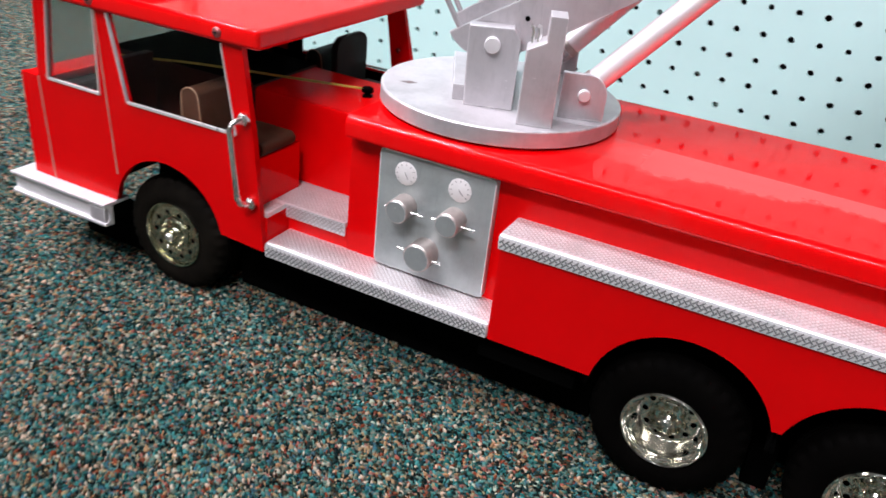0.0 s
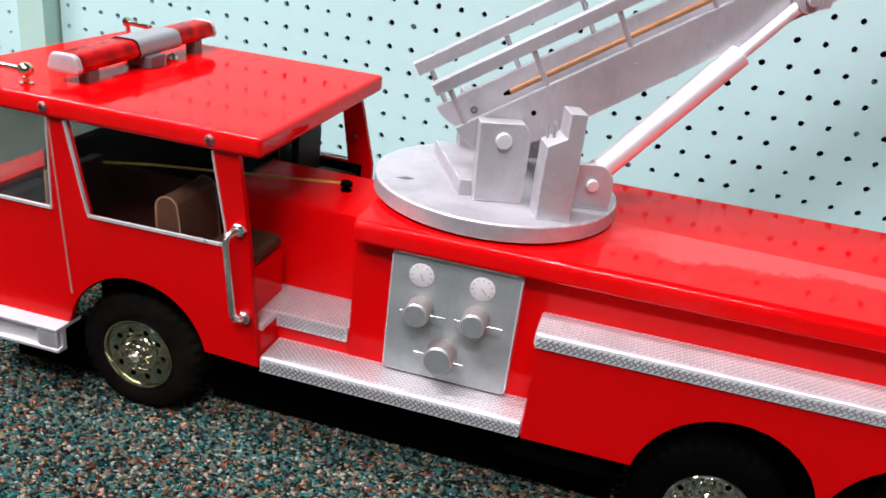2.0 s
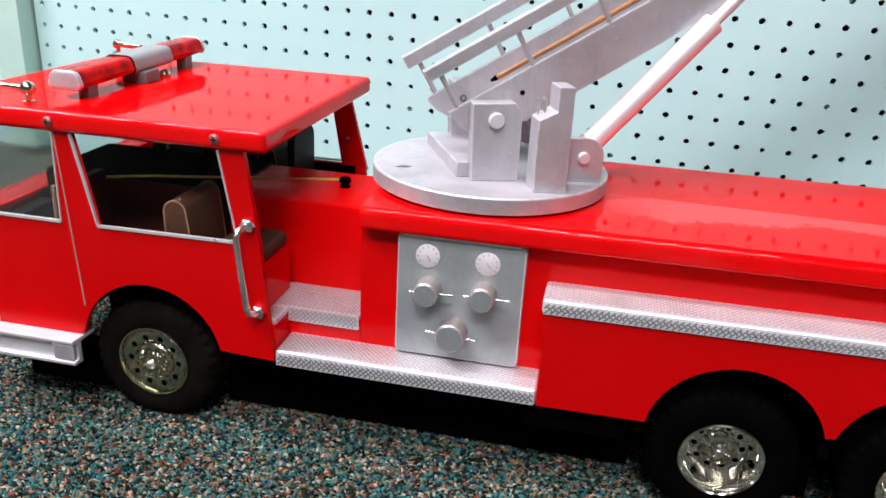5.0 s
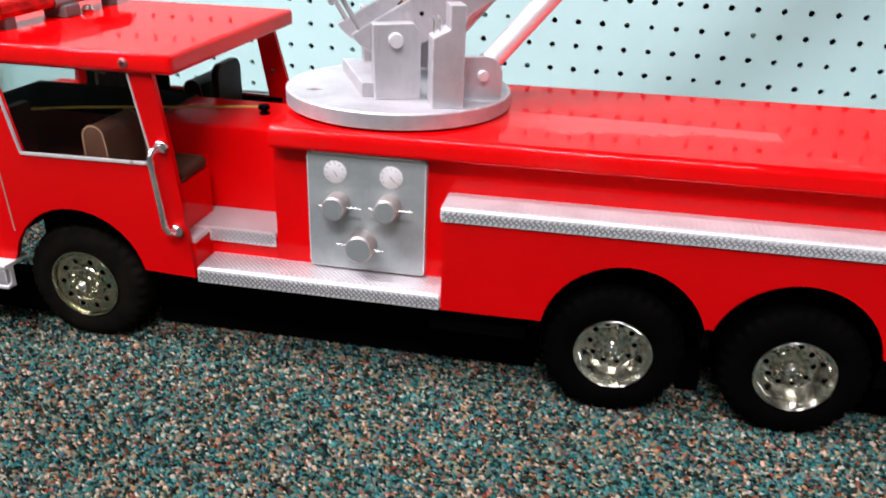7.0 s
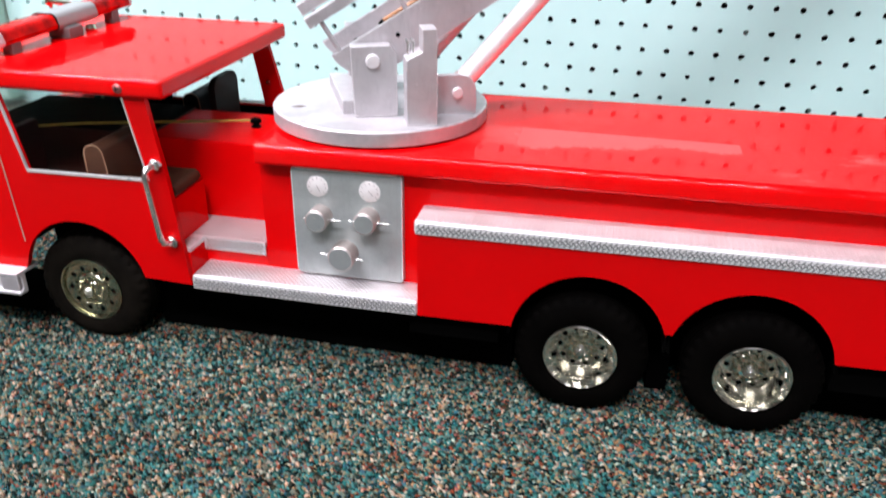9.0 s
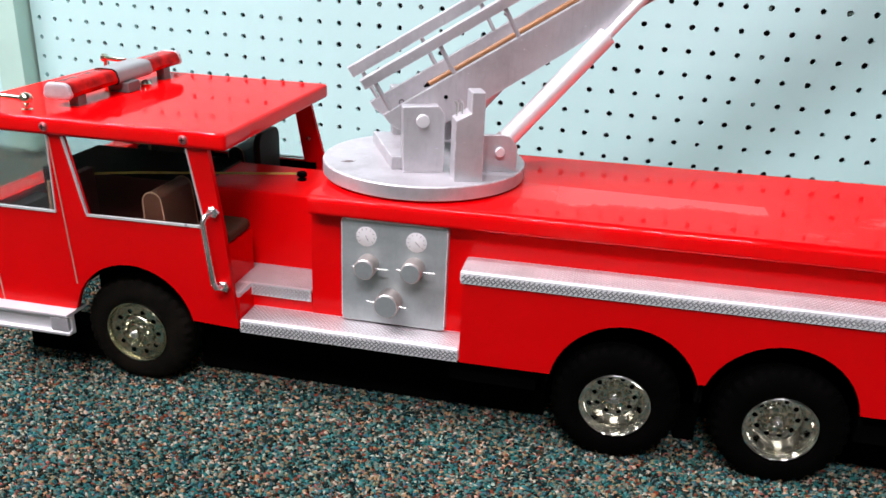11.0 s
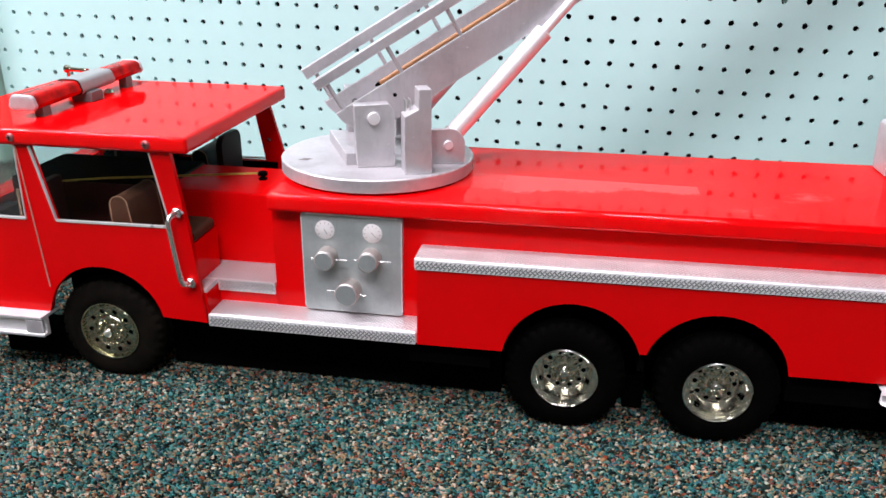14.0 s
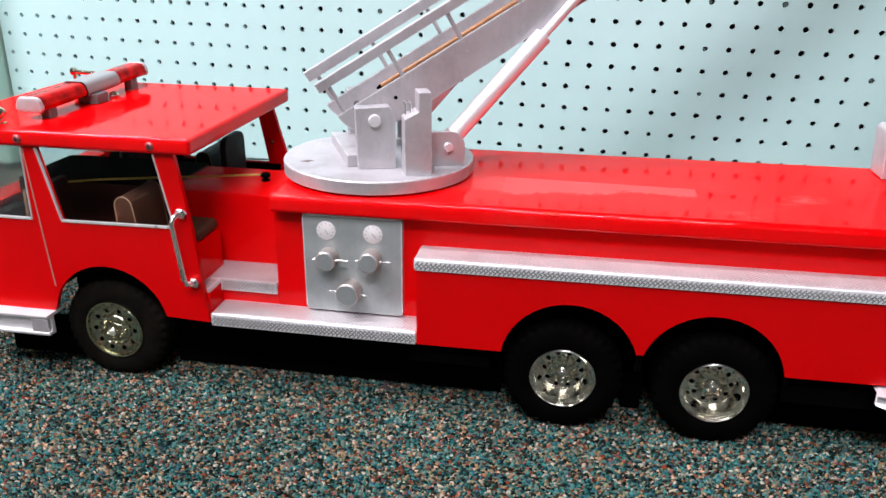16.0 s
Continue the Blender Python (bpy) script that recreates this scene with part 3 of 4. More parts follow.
for y0, y1, cloth in ((10, 43, BROWN), (132, 172, DARK_TRIM)):
    bm = bmesh.new()
    prism(bm, [(-163, 85.8), (-163, 117), (-190, 117), (-190, 85.8)], y0 - 5, y1 + 5)
    part("seat_box", bm, RED, truck, "red rear seat box")
    bm = bmesh.new()
    prism(bm, arc(-166, 121.5, 4.5, -90, 90, 8) + [(-192, 126), (-192, 117.2)], y0, y1)
    part("seat_cushion", bm, cloth, truck, "brown leatherette rear seat cushion", bevel=1.5)
    if y0 < MID:
        continue
    bm = bmesh.new()
    prism(bm, [(y0, 118)] + arc(y1 - 8, 150, 8, 0, 90, 6)[::1][0:0] + [(y0, 150)] + arc(y0 + 9, 153, 9, 180, 90, 6) + arc(y1 - 9, 153, 9, 90, 0, 6) + [(y1, 118)], -198, -192.4, "x")
    part("seat_back", bm, DARK_TRIM, truck, "dark rounded rear seat back", bevel=1.0)
for y0, y1 in ((7, 48), (134, 175)):
    bm = bmesh.new()
    prism(bm, [(-222, 93), (-221, 128)] + arc(-214.5, 143, 6.8, 180, 20, 10) + [(-206, 128), (-203, 93)], y0, y1)
    seat = part("front_seat", bm, BROWN if y0 < MID else DARK_TRIM, truck, "brown leatherette front seat back with buff piping", bevel=0.8)
    for y in (y0, y1):
        bm = bmesh.new()
        tube(bm, [(-222, y, 93), (-221, y, 128)] + [(x, y, z) for x, z in arc(-214.5, 143, 6.8, 180, 20, 10)] + [(-206, y, 128), (-203, y, 93)], 0.5, 6)
        part("piping", bm, BUFF, seat, "buff edge piping")
    bm = bmesh.new()
    prism(bm, [(-292, 93), (-290.5, 150), (-284, 150), (-283, 93)], y0, y1)
    board = part("seat_board", bm, COVER_BROWN, truck, "dark brown upright seat board with a buff edge", bevel=0.8)
    bm = bmesh.new()
    tube(bm, [(-292.4, y0, 94), (-290.9, y0, 150.2), (-284, y0, 150.2)], 1.2, 8)
    part("piping", bm, BUFF, board, "buff edge piping")
    bm = bmesh.new()
    prism(bm, [(-334, 90), (-334, 126), (-322, 126), (-316, 112), (-316, 90)], y0, y1)
    dash = part("dashboard", bm, DARK_TRIM, truck, "dark dashboard with small silver switches", bevel=1.0)
    for k in range(3):
        bm = bmesh.new()
        rod(bm, (-317, y0 + 8 + 12 * k, 116), (-313, y0 + 8 + 12 * k, 119), 1.6, 10)
        part("switch", bm, CHROME, dash, "silver switch")

# light bar, horns and siren on the roof
bm = bmesh.new()


def bar_part(name, bm, material, parent, label, bevel=0.0):
    """A piece of the light bar, which rises a little towards the far side."""
    for v in bm.verts:
        if v.co.z > 200:
            v.co.z += 0.02 * (v.co.y - 30)
    return part(name, bm, material, parent, label, bevel)


def bar_section(x0, x1, z0, z1, n=6):
    return [(x0 + 3, z0), (x1 - 3, z0)] + arc(x1 - 4, z0 + 4, 4, -60, 0, 3) + arc(x1 - 6, z1 - 5, 5, 0, 90, n) + arc(x0 + 6, z1 - 5, 5, 90, 180, n) + arc(x0 + 4, z0 + 4, 4, 180, 240, 3)


LB = (-300, -279, 202.8, 213.4)
prism(bm, bar_section(*LB), 30, 82.5)
light_bar = bar_part("light_bar", bm, LENS, truck, "red lens light bar with a grey middle on short feet")
bm = bmesh.new()
prism(bm, bar_section(*LB), 128.5, 172)
bar_part("lens", bm, LENS, light_bar, "glossy red lens")
bm = bmesh.new()
prism(bm, bar_section(LB[0] - 0.7, LB[1] + 0.7, LB[2] - 0.5, LB[3] + 0.7), 82.5, 128.5)
bar_part("middle_cover", bm, GREY, light_bar, "smooth grey middle cover")
bm = bmesh.new()
prism(bm, bar_section(LB[0] - 0.8, LB[1] + 0.8, LB[2] - 0.6, LB[3] + 0.8), 82.0, 82.6)
bar_part("seam", bm, DARK_TRIM, light_bar, "dark joint ring")
for y0, y1 in ((25, 30), (172, 176)):
    bm = bmesh.new()
    prism(bm, bar_section(LB[0] - 0.5, LB[1] + 0.5, LB[2] - 0.5, LB[3] + 0.5), y0, y1)
    bar_part("end_cap", bm, ALU, light_bar, "rounded silver end cap", 2.6)
for y in (39, 152):
    bm = bmesh.new()
    box(bm, -287, -280, y - 4.5, y + 4.5, 197, 203.4)
    bar_part("foot", bm, DARK_GREY, light_bar, "dark grey foot")
bm = bmesh.new()
box(bm, -292, -274.5, 87, 103, 197, 203.6)
bar_part("speaker_box", bm, DARK_GREY, light_bar, "grey siren speaker box", 1.0)
bm = bmesh.new()
lathe(bm, [(0, 0), (3.6, 0), (4.2, 1.6), (3.2, 3.8), (0, 4.8)], (-280, 119, 197), (0, 0, 1), 20)
part("siren_dome", bm, CHROME, truck, "small chrome siren dome")


def horn(x, y, z, toward, length):
    bm = bmesh.new()
    lathe(bm, [(0, -4.2), (2.2, -3.8), (3.8, -2.0), (4.2, 0), (3.8, 2.0), (2.4, 3.4), (1.6, 4.0), (1.6, length - 14), (2.6, length - 6), (4.2, length), (0, length - 2)], (x, y, z), (toward, 0, 0.02), 24)
    ob = part("air_horn", bm, CHROME, truck, "chrome air horn with a round end")
    bm = bmesh.new()
    rod(bm, (x, y, 197), (x, y, z - 3), 1.8, 12)
    rod(bm, (x, y, 197), (x, y, 198), 3.6, 16)
    part("horn_post", bm, CHROME, ob)


horn(-302, 11, 205, -1, 46)
bm = bmesh.new()
lathe(bm, [(0, 0), (2.6, 0.2), (3.4, 1.2), (3.4, 3.4), (1.9, 3.8), (1.9, 23), (0, 23.4)], (-336, 149, 211), (1, -0.15, -0.02), 20)
far_horn = part("air_horn", bm, CHROME, truck, "short chrome air horn")
bm = bmesh.new()
rod(bm, (-333, 148.5, 197), (-333, 148.5, 209), 1.6, 12)
part("horn_post", bm, CHROME, far_horn)

# front and rear bumpers


def bumper(x0, x1, end, name):
    bm = bmesh.new()
    tall = 1.0 if end < 0 else 0.6
    sec = [(-11, 58.4), (-11, 56.2), (-8.5, 55.2), (-7.5, 53.5), (-7.5, 47.5), (-8.5, 45.4), (-11, 44.2), (-11, 42), (-4, 42), (-4, 56), (10, 56), (10, 58.4)]
    sec = [(y, 58.4 - (58.4 - z) * tall) for y, z in sec]
    prism(bm, sec, x0, x1, "x")
    prism(bm, [(mirrored(y), z) for y, z in sec], x0, x1, "x")
    a, b = (x0, x0 + 14) if end < 0 else (x1 - 14, x1)
    prism(bm, [(10.2, 42), (10.2, 58.4), (mirrored(10.2), 58.4), (mirrored(10.2), 42)], a, b, "x")
    for v in bm.verts:
        if end < 0 and v.co.x > x1 - 1 and (v.co.y < -10 or v.co.y > mirrored(-10)):
            v.co.x -= 1
        if end > 0 and v.co.x < x0 + 1 and (v.co.y < -10 or v.co.y > mirrored(-10)):
            v.co.x += 5
    ob = part(name, bm, BUMPER, truck, "bright aluminium channel bumper", bevel=0.6)
    if end < 0:
        bm = bmesh.new()
        box(bm, x1 - 15, x1 - 1.2, -10.6, -3.8, 44.8, 55.4)
        part("end_plug", bm, ALU, ob, "scuffed aluminium block closing the channel end", bevel=0.6)
    return ob


bumper(-369, -277.5, -1, "front_bumper")
bumper(299, 365, 1, "rear_bumper")

# lower body with twin wheel arches
def body_side(y0, y1):
    bm = bmesh.new()
    out = [(-0.5, 58.5)]
    a1 = arch_outline(104.5, 46.6, 52.0, 59.0, 20)
    a2 = arch_outline(198.0, 46.6, 52.0, 59.5, 20)
    a1 = [p for p in a1 if p[0] < 150.2]
    a2 = [p for p in a2 if p[0] > 152.6]
    out += a1 + [(150.4, 66), (152.4, 66)] + a2 + [(345, 60.5), (345, 115.8), (-0.5, 114.2)]
    prism(bm, out, y0, y1)
    return part("body_side", bm, SHADE_RED, truck, "red lower body side with twin wheel arches")


body_side(0, 2)
body_side(mirrored(2), mirrored(0))
for b in ((-0.5, 3, 4.2, 24, 58.5, 114), (-0.5, 3, mirrored(24), mirrored(4.2), 58.5, 114), (341, 345, 4.2, mirrored(4.2), 60.5, 115)):
    bm = bmesh.new()
    box(bm, *b)
    part("body_end", bm, RED, truck)
bm = bmesh.new()
prism(bm, [(-109.5, 66), (-0.5, 66), (-0.5, 102), (344, 102), (344, 146), (-109.5, 146)], 24, mirrored(24))
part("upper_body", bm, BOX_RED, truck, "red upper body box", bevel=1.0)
bm = bmesh.new()
sec = [(24.5, 145), (17, 145)] + arc(18.6, 147.4, 3.6, 220, 180, 4) + arc(19.4, 153.4, 4.4, 180, 90, 8)
sec += [(mirrored(y), z) for y, z in sec[::-1]]
prism(bm, sec, -108, 349, "x")
for v in bm.verts:
    v.co.z += 0.006 * v.co.x - 0.6
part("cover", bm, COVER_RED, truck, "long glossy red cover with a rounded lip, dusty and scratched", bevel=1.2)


def tread_plate(name, outline_box, label, faces, slope=0.0):
    """A tread plate: a bent sheet with raised herringbone bars on its top and front."""
    x0, x1, y0, y1, z0, z1 = outline_box
    bm = bmesh.new()
    box(bm, x0, x1, y0, y1 + 2.6, z0, z1)
    for v in bm.verts:
        v.co.z += slope * v.co.x
    ob = part(name, bm, TREAD_BASE, truck, label, bevel=2.2, segs=4)
    if "front" in faces:
        bm = bmesh.new()
        box(bm, x0 + 1, x1 - 1, y0 - 0.12, y0 + 0.4, z0 + 0.5, z1 - 2.2)
        for v in bm.verts:
            v.co.z += slope * v.co.x
        part("front_sheet", bm, TREAD, ob, "grey front of the tread plate")
        # Front bars are darker than the sheet behind them.
        bm = bmesh.new()
        tread_bars(bm, x0 + 1, x1 - 1, z0 + 0.6, z1 - 2.0, 2.2, lambda u, v, h: (u, y0 - 0.12 - h, v + slope * u), 0.25)
        part("tread_pattern", bm, GROOVE, ob, "dark raised herringbone bars", kind="stuff")
    bm = bmesh.new()
    if "top" in faces:
        tread_bars(bm, x0 + 1, x1 - 1, y0 + 2.6, y1 - 0.3, 2.3, lambda u, v, h: (u, v, z1 + h + slope * u), 0.14)
    part("tread_pattern", bm, TREAD_DULL, ob, "raised herringbone tread bars", kind="stuff")
    return ob


tread_plate("side_step", (-153.6, -0.7, 0, 24, 57.8, 67.8), "aluminium tread plate running step", ("top", "front"))
tread_plate("side_rail", (-2.5, 350, -1.0, 24, 114.6, 123.4), "long aluminium tread plate shelf along the body", ("top", "front"), 0.006)
for name, b in (("side_step", (-153.6, -0.7, mirrored(24), mirrored(0), 57.8, 67.8)), ("side_rail", (-2.5, 350, mirrored(24), mirrored(-1), 114.6, 123.4))):
    bm = bmesh.new()
    box(bm, *b)
    part(name, bm, TREAD, truck, "plain aluminium step on the far side")
for a, b in ((22.2, 57), (mirrored(57), mirrored(22.2))):
    bm = bmesh.new()
    box(bm, -188, -109.7, a, b, 82.2, 85.6)
    box(bm, -153.9, -109.7, a if a < MID else b - 1.5, a + 1.5 if a < MID else b, 76.5, 82.3)
    step = part("cab_step", bm, TREAD_BASE, truck, "aluminium tread plate cab step", bevel=0.5)
    if a < MID:
        bm = bmesh.new()
        tread_bars(bm, -187, -110, a + 1, b - 0.5, 2.1, lambda u, v, h: (u, v, 85.6 + h), 0.26)
        tread_bars(bm, -153, -110, 77, 85, 2.1, lambda u, v, h: (u, a - h, v))
        part("tread_pattern", bm, TREAD_DULL, step, "raised herringbone tread bars", kind="stuff")
bm = bmesh.new()
box(bm, -188, -153.8, 4.2, 22, 82.2, 85.6)
step_end = part("cab_step_end", bm, TREAD_BASE, truck, "tread plate over the cab floor edge", bevel=0.4)
bm = bmesh.new()
tread_bars(bm, -187, -154, 5, 21.5, 2.1, lambda u, v, h: (u, v, 85.6 + h), 0.26)
part("tread_pattern", bm, TREAD_DULL, step_end, "raised herringbone tread bars", kind="stuff")
bm = bmesh.new()
box(bm, -153.6, -109.6, 24.5, 56.8, 66, 82.0)
part("step_riser", bm, RED, truck)

# pump panel
def rounded_plate(bm, x0, x1, y0, y1, z0, z1, r):
    """An upright plate with rounded corners, its faces at y0 and y1."""
    ring = []
    for cx, cz, a0 in ((x1 - r, z0 + r, -90), (x1 - r, z1 - r, 0), (x0 + r, z1 - r, 90), (x0 + r, z0 + r, 180)):
        for k in range(6):
            a = math.radians(a0 + 18 * k)
            ring.append((cx + r * math.cos(a), cz + r * math.sin(a)))
    near = [bm.verts.new((x, y0, z)) for x, z in ring]
    far = [bm.verts.new((x, y1, z)) for x, z in ring]
    bm.faces.new(near)
    bm.faces.new(far[::-1])
    for i in range(len(ring)):
        j = (i + 1) % len(ring)
        bm.faces.new((near[j], near[i], far[i], far[j]))


bm = bmesh.new()
rounded_plate(bm, -86.5, -14.2, 18.9, 24, 69.0, 143.2, 3.2)
panel = part("pump_panel", bm, ALU_PANEL, truck, "grey aluminium pump control panel with rubbed edges and highlight strips", bevel=1.0, segs=2)
# Bright strips paint the highlight along the panel's rounded edges.
bm = bmesh.new()
for b in ((-83.0, -17.7, 142.0, 143.0), (-86.2, -85.6, 72.5, 139.8), (-15.2, -14.5, 72.5, 139.8)):
    box(bm, b[0], b[1], 18.6, 19.6, b[2], b[3])
part("edge_highlight", bm, BRIGHT, panel, "bright strips painting the highlight along the edge", bevel=0.25)
for gx, gz, turn in ((-69.0, 131.2, -62), (-35.2, 130.8, -48)):
    bm = bmesh.new()
    lathe(bm, [(0, 0), (7.0, 0), (7.0, 0.4), (6.8, 0.55), (0, 0.55)], (gx, 18.9, gz), (0, -1, 0), 13)
    dial = part("gauge", bm, DIAL, panel, "round white paper gauge dial")
    bm = bmesh.new()
    for k in range(9):
        a = radians(-40 + 32 * k)
        m = Matrix.Translation((gx + 5.4 * math.cos(a), 18.25, gz + 5.4 * math.sin(a))) @ Euler((0, -a, 0)).to_matrix().to_4x4()
        box(bm, -0.6, 0.6, -0.12, 0.12, -0.18, 0.18, m)
    a = radians(turn)
    m = Matrix.Translation((gx, 18.2, gz)) @ Euler((0, -a, 0)).to_matrix().to_4x4()
    box(bm, -1.0, 3.4, -0.15, 0.15, -0.2, 0.2, m)
    part("dial_marks", bm, INK, dial, "dark tick bars and needle")
for kx, kz, r, pin, lean in ((-67.3, 112.2, 7.1, (-77, -52), 0.2), (-36.1, 113.4, 7.1, (-46.8, -20.6), 0.2), (-52.3, 87.6, 8.5, (-66.8, -38.5), -1.0)):
    bm = bmesh.new()
    lathe(bm, [(0, 0), (r, 0), (r, 11.0), (r - 0.6, 11.7), (0, 11.7)], (kx, 18.9, kz), (0, -1, 0), 30)
    knob = part("outlet_knob", bm, KNOB, panel, "turned aluminium outlet knob")
    bm = bmesh.new()
    lathe(bm, [(0, 11.6), (r - 0.7, 11.6), (r - 0.9, 11.95), (0, 12.0)], (kx, 18.9, kz), (0, -1, 0), 30)
    part("end_face", bm, KNOB_END, knob, "grey sawn end with bright specks")
    bm = bmesh.new()
    rod(bm, (pin[0], 11.4, kz - lean), (pin[1], 11.4, kz + lean), 0.6, 10)
    part("pin", bm, DULL_CHROME, knob, "thin bright cross pin")

# underside: frame boxes, plus added low black boxes that stand in for shade
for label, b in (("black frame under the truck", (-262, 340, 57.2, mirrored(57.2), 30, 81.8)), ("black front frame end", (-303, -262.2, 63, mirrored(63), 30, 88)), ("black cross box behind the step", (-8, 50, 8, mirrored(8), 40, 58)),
                 ("black underside of the running step", (-185, -8.2, 22, mirrored(22), 44, 57.5)), ("added black box filling the shade under the step", (-204, 56, 37.5, mirrored(37.5), 3, 39.8)), ("added black beam filling the shade between the rear wheels", (58, 246, 60, mirrored(60), 6, 29.8)), ("added black block darkening the gap between the rear wheels", (144.5, 158.5, 36, mirrored(36), 1.5, 29)), ("added black box standing in for shade under the bumper", (-338, -262.5, 22, 52, 8, 27)), ("added black box filling the shade under the tail", (246, 338, 34, mirrored(34), 3, 35.8)), ("black underside of the tail", (246, 340.6, 8, mirrored(8), 36, 60))):
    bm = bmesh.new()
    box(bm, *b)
    part("underside_box", bm, BLACK, truck, label, bevel=1.0)
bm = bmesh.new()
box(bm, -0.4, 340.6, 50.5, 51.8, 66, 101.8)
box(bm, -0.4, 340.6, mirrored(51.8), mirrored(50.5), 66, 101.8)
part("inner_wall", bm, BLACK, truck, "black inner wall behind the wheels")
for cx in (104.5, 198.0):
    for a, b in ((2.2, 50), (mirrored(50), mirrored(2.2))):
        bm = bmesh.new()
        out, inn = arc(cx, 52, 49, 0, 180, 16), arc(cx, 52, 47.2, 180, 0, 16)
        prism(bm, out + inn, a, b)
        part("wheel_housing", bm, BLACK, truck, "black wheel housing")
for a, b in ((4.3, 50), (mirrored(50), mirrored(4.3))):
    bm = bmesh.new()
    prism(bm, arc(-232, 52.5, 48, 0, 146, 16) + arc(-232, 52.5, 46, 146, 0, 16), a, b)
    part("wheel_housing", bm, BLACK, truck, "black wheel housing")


# wheels
def ring_of_holes(bm, count, r0, r1, d0, d1, hole, seg=16):
    """A conical ring, from radius r0 at depth d0 to r1 at d1, with round holes; the axis is y."""
    for k in range(count):
        def grid(u, v, deep):
            a = 2 * math.pi * (k + u) / count
            r, d = r0 + (r1 - r0) * (v + 0.5), d0 + (d1 - d0) * (v + 0.5)
            return (r * math.cos(a), d + 2.0 * deep, r * math.sin(a))
        cell_w, cell_h = 2 * math.pi * 0.5 * (r0 + r1) / count, abs(r1 - r0)
        inner, outer, low = [], [], []
        for s in range(seg):
            a = 2 * math.pi * s / seg
            c, q = math.cos(a), math.sin(a)
            far = 0.5 / max(abs(c), abs(q))
            inner.append(bm.verts.new(grid(hole * c / cell_w, hole * q / cell_h, 0)))
            low.append(bm.verts.new(grid(hole * c / cell_w, hole * q / cell_h, 1)))
            outer.append(bm.verts.new(grid(far * c, far * q, 0)))
        for s in range(seg):
            j = (s + 1) % seg
            bm.faces.new((outer[s], outer[j], inner[j], inner[s]))
            bm.faces.new((inner[s], inner[j], low[j], low[s]))


def tyre_mesh(bm, width, R, rim):
    """A tyre about y, its outer wall at y = 0: rounded walls, ribs and shoulder blocks."""
    w = width
    prof = [(rim - 1.5, 4), (rim, 1.6), (rim + 1.2, 0.7), (rim + 4, 0.2), (rim + 8, 0.0), (R - 6, 0.8), (R - 2.6, 2.2), (R - 0.8, 4.2), (R, 6.2)]
    for k in range(1, 4):
        y = 6.2 + (w - 12.4) * k / 4
        prof += [(R, y - 1.0), (R - 1.4, y - 0.7), (R - 1.4, y + 0.7), (R, y + 1.0)]
    prof += [(R, w - 6.2), (R - 0.8, w - 4.2), (R - 2.6, w - 2.2), (R - 6, w - 0.8), (rim + 4, w), (rim, w - 1.6), (rim - 1.5, w - 4)]
    seg = 96
    lathe(bm, prof, (0, 0, 0), (0, 1, 0), seg)
    for v in bm.verts:
        r = math.hypot(v.co.x, v.co.z)
        k = int(round(math.atan2(v.co.z, v.co.x) / (2 * math.pi) * seg)) % seg
        if r > R - 3 and (v.co.y < 6.4 or v.co.y > w - 6.4) and k % 3 == 0:
            v.co.x *= 1 - 1.7 / r
            v.co.z *= 1 - 1.7 / r


